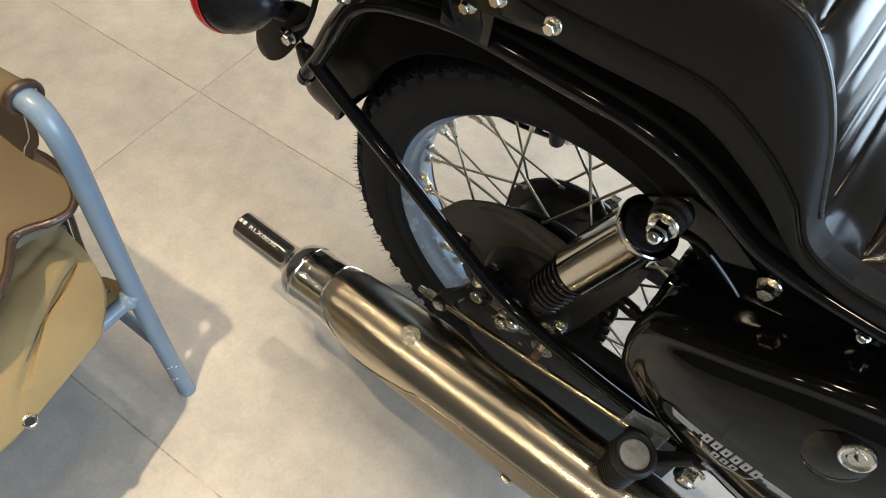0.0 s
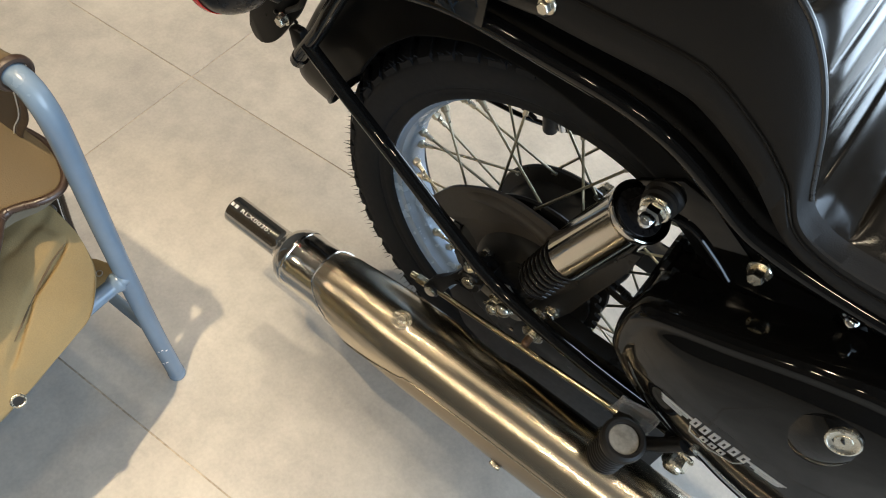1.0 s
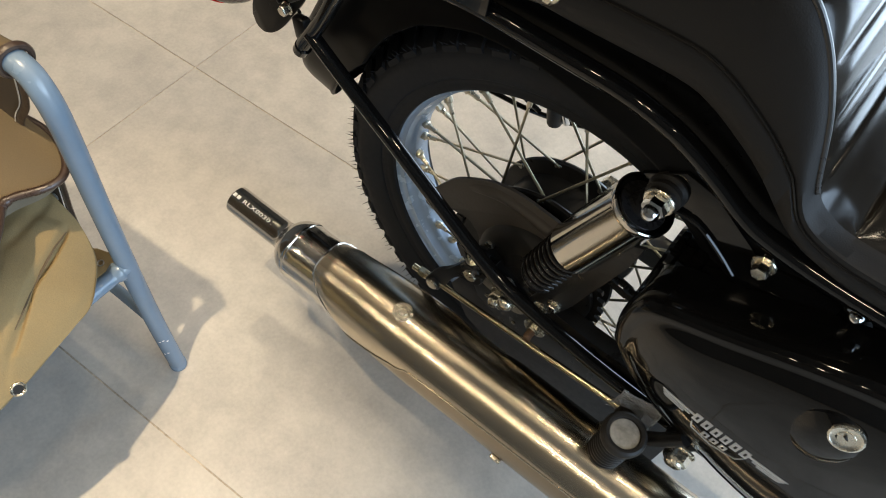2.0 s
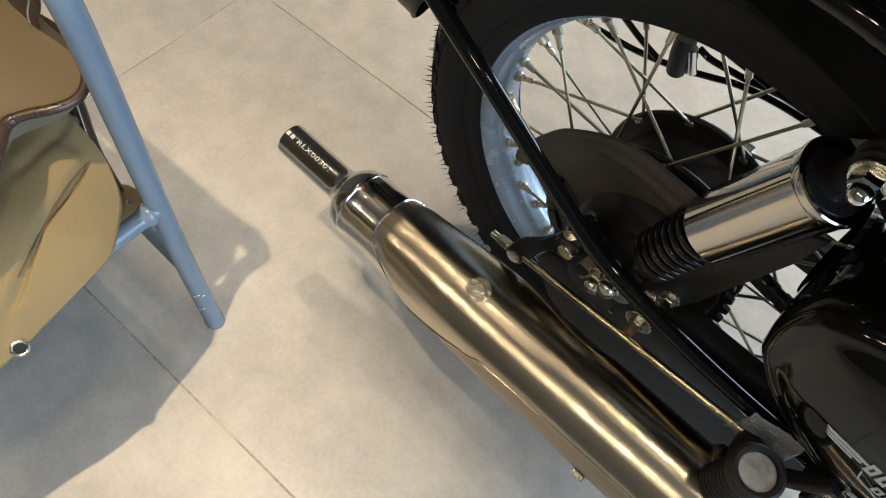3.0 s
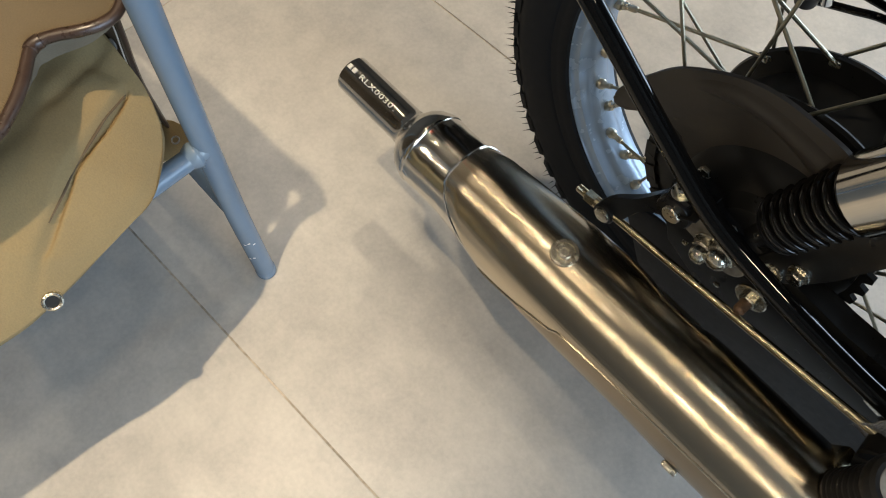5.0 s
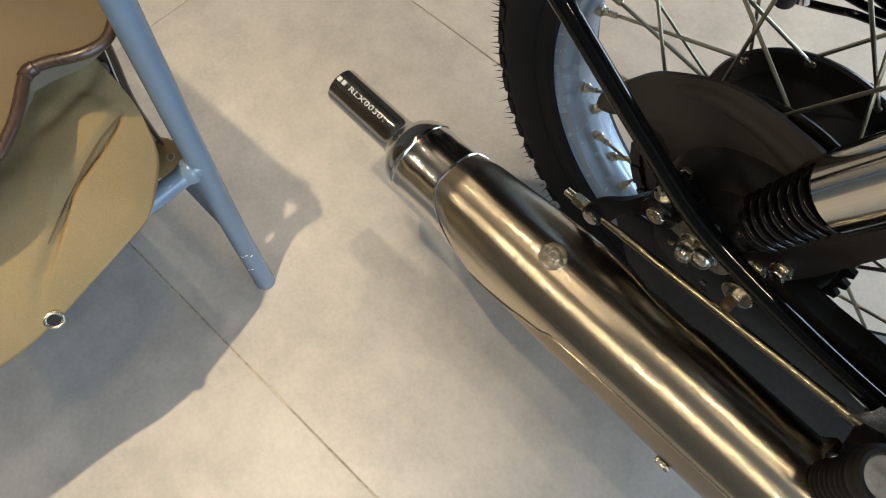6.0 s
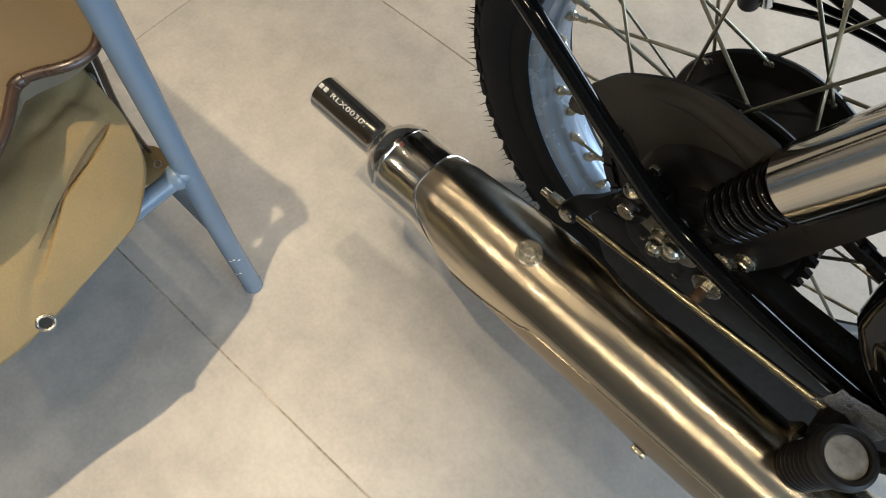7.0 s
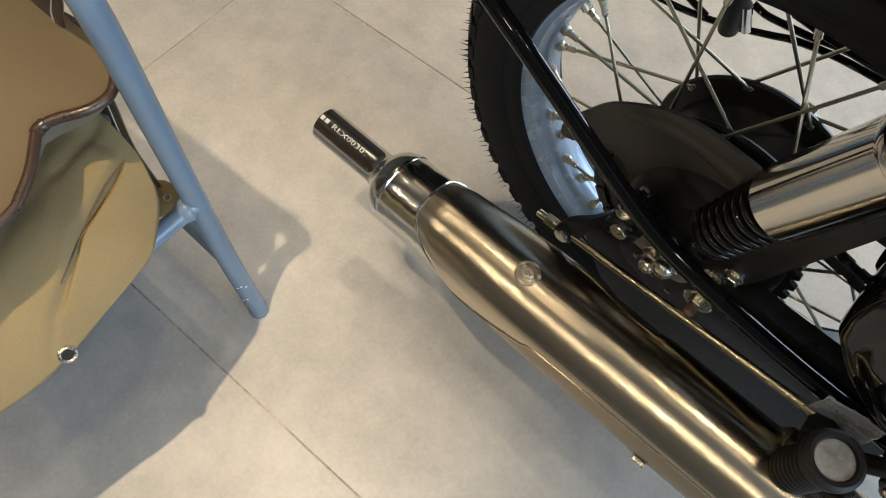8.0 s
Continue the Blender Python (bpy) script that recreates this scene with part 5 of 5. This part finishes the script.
    # flap with leather piping
    out = [(-0.5600, -0.3760), (-0.5300, -0.3640), (-0.4990, -0.3560), (-0.4720, -0.3535), (-0.4520, -0.3580), (-0.4330, -0.3670), (-0.4220, -0.3790), (-0.4195, -0.3925), (-0.4230, -0.4070), (-0.4310, -0.4220), (-0.4350, -0.4330), (-0.4340, -0.4410), (-0.4270, -0.4480), (-0.4150, -0.4570), (-0.4030, -0.4670), (-0.3890, -0.4825), (-0.3780, -0.5000), (-0.3650, -0.5600), (-0.3500, -0.7000), (-0.3500, -0.8000)]
    edge = smooth_line([(x, y, 0) for x, y in out], 6)

    def flap_z(x, y):
        return 0.464 + 0.10 * max(0, -0.46 - x) + 0.006 * noise.noise((x * 14, y * 14, 3)) + 0.012 * ease(0, 1, (-0.45 - y) / 0.15)

    bm = bmesh.new()
    top, low, n = [], [], 14
    for p in edge:
        a, b = [], []
        for k in range(n + 1):
            f = k / n
            x, y = p.x + (-0.66 - p.x) * f, p.y + (-0.06 - 0.1 * p.y) * f
            z = flap_z(x, y) - 0.004 * (1 - f) ** 6
            a.append(bm.verts.new((x, y, z)))
            b.append(bm.verts.new((x, y, z - 0.0035)))
        top.append(a)
        low.append(b)
    for i in range(len(edge) - 1):
        for k in range(n):
            bm.faces.new((top[i][k], top[i + 1][k], top[i + 1][k + 1], top[i][k + 1]))
            bm.faces.new((low[i][k], low[i][k + 1], low[i + 1][k + 1], low[i + 1][k]))
        bm.faces.new((top[i][0], low[i][0], low[i + 1][0], top[i + 1][0]))
    flap = part("flap", bm, M_CANVAS2, bag, "brown canvas flap", 60)
    line = [Vector((p.x, p.y, flap_z(p.x, p.y) - 0.0055)) for p in edge]
    part("leather_piping", sweep(line, 0.0046, 12), M_LEATHER, flap, "worn brown leather piping")
    # lining that hangs below the piping
    bm = bmesh.new()
    hang = []
    for i, p in enumerate(line):
        drop = 0.005 + 0.026 * math.exp(-((i - 62) / 22) ** 2) + 0.003 * noise.noise((i * 0.16, 0, 0))
        inward = (Vector((-0.66, -0.50, p.z)) - p).normalized()
        hang.append([[bm.verts.new(p + inward * (0.003 + 0.10 * drop * k + t) - Vector((0, 0, drop * k / 3))) for k in range(4)] for t in (0, 0.002)])
    for p, q in zip(hang, hang[1:]):
        for k in range(3):
            bm.faces.new((p[0][k], q[0][k], q[0][k + 1], p[0][k + 1]))
            bm.faces.new((p[1][k], p[1][k + 1], q[1][k + 1], q[1][k]))
        bm.faces.new((p[0][3], q[0][3], q[1][3], p[1][3]))
    part("lining", bm, M_LINING, flap, "pale canvas lining below the piping", 60)
    bm = bmesh.new()
    turn = min(range(len(line)), key=lambda i: (line[i] - Vector((-0.434, -0.438, line[i].z))).length)
    for i in range(-7, 8):
        p = line[turn + i // 2].lerp(line[turn + i // 2 + 1], 0.5 * (i % 2))
        lathe([(-0.0014, 0.0047), (-0.0004, 0.0056), (0.0006, 0.0056), (0.0014, 0.0047)], p, line[turn + i // 2 + 1] - line[turn + i // 2], 12, bm)
    part("leather_binding", bm, M_LEATHER, flap, "wound leather binding")
    # canvas sleeve round the top tube, edged with a leather roll, and the gusset below it
    a = Vector((-0.4290, -0.3618, 0.6035))
    sleeve = part("sleeve", sweep([a, (-0.445, -0.3660, 0.6048), (-0.47, -0.3700, 0.6055), (-0.70, -0.384, 0.606)], [0.0146, 0.0148, 0.0150, 0.0150], 28), M_CANVAS2, bag, "brown canvas sleeve round the tube")
    part("sleeve_welt", lathe([(-0.004, 0.0130), (-0.0050, 0.0150), (-0.0045, 0.0178), (-0.002, 0.0192), (0.0012, 0.0190), (0.0030, 0.0170), (0.0034, 0.0150)], a, (-1, 0.04, 0.12), 32), M_LEATHER, sleeve, "rolled brown leather edge")
    gusset = smooth_line([(-0.4350, -0.3775, 0.4580), (-0.4420, -0.3800, 0.420), (-0.4465, -0.3840, 0.385), (-0.4520, -0.3860, 0.350), (-0.4620, -0.3850, 0.310), (-0.4760, -0.3830, 0.260), (-0.4900, -0.3810, 0.225)], 5)
    strap = smooth_line([(-0.4290, -0.3640, 0.5900), (-0.4380, -0.3650, 0.5650), (-0.4560, -0.3660, 0.5300), (-0.4900, -0.3670, 0.4900), (-0.5200, -0.3660, 0.4500), (-0.5600, -0.3650, 0.4000)], 5)
    for line, wide in ((gusset, 0.40), (strap, 0.30)):
        st = part("side_strip", sweep(line, 0.0056, 10, flat=0.42, up=(0, 1, 0)), M_LEATHERB, bag, "dark leather edge strip with pale stitching")
        bm = bmesh.new()
        for i in range(len(line) - 1):
            d = line[i + 1] - line[i]
            for q in (0.15, 0.48, 0.81):
                p = line[i].lerp(line[i + 1], q) + Vector((-0.0040, -0.0030, 0.0016))
                block(bm, Matrix.Translation(p) @ Matrix.Rotation(math.atan2(d.x, d.z), 4, "Y"), (0.0009, 0.0012, d.length * 0.22))
        tagged(part("stitching", bm, M_THREAD, st, "pale stitching", 0), kind="stuff")
        bm = bmesh.new()
        grid = []
        for i in range(25):
            row = []
            for p in line:
                x = p.x - 0.003 - wide * i / 24
                y = p.y + 0.0015 - 0.016 * i / 24 + 0.003 * noise.noise((x * 9, 1.0, p.z * 9)) * min(1, i / 3)
                row.append((bm.verts.new((x, y, p.z)), bm.verts.new((x, y - 0.003, p.z))))
            grid.append(row)
        for i in range(24):
            for j in range(len(line) - 1):
                for k in (0, 1):
                    bm.faces.new([grid[p][q][k] for p, q in ((i, j), (i + 1, j), (i + 1, j + 1), (i, j + 1))])
        for i in range(24):
            bm.faces.new((grid[i][-1][0], grid[i + 1][-1][0], grid[i + 1][-1][1], grid[i][-1][1]))
        for j in range(len(line) - 1):
            bm.faces.new((grid[0][j][0], grid[0][j + 1][0], grid[0][j + 1][1], grid[0][j][1]))
        part("side_panel", bm, M_CANVAS3, bag, "dark brown canvas side gusset", 60)
    part("snap", lathe([(0, 0.0052), (0.0012, 0.0050), (0.0020, 0.0036), (0.0012, 0.0028), (0.0012, 1e-5)], (-0.4640, -0.3875, 0.392), (0.2, -1, 0.3), 20), M_DULL, bag, "small dull metal press stud")
    # metal eyelet low on the pouch
    face = Vector((0.80, -0.06, 0.60)).normalized()
    o = Vector((-0.3330, -0.5500, 0.3330)) + face * 0.0012
    part("eyelet", lathe([(-0.002, 0.0050), (0.0010, 0.0053), (0.0018, 0.0066), (0.0010, 0.0080), (-0.002, 0.0084)], o, face, 28), M_ZINC, pouch, "plated metal eyelet")
    # black disc for the shade inside the eyelet
    part("eyelet_hole", lathe([(0.0001, 0.0054), (0.0003, 1e-5)], o, face, 16), M_SOOT_SHADE, pouch)
    # stitched tab that hangs behind the cross tube
    tab = [(-0.060, -0.020), (0.010, -0.024), (0.030, -0.016), (0.036, 0.0), (0.030, 0.014), (0.010, 0.020), (-0.060, 0.020)]
    m = Matrix.Translation((-0.4730, -0.3960, 0.246)) @ Matrix.Rotation(radians(38), 4, "Z") @ Matrix.Rotation(radians(14), 4, "X")
    hang = part("canvas_tab", plate(tab, 0.0035, m, 0.001), M_CANVAS, bag, "folded canvas tab with an eyelet")
    part("tab_eyelet", lathe([(0.0, 0.0030), (0.0012, 0.0032), (0.0016, 0.0042), (0.0, 0.0048)], m @ Vector((0.018, 0, 0.0035)), m.to_3x3() @ Vector((0, 0, 1)), 16), M_DULL, hang)


rack()
canvas_bag()
tiles(FLOOR)
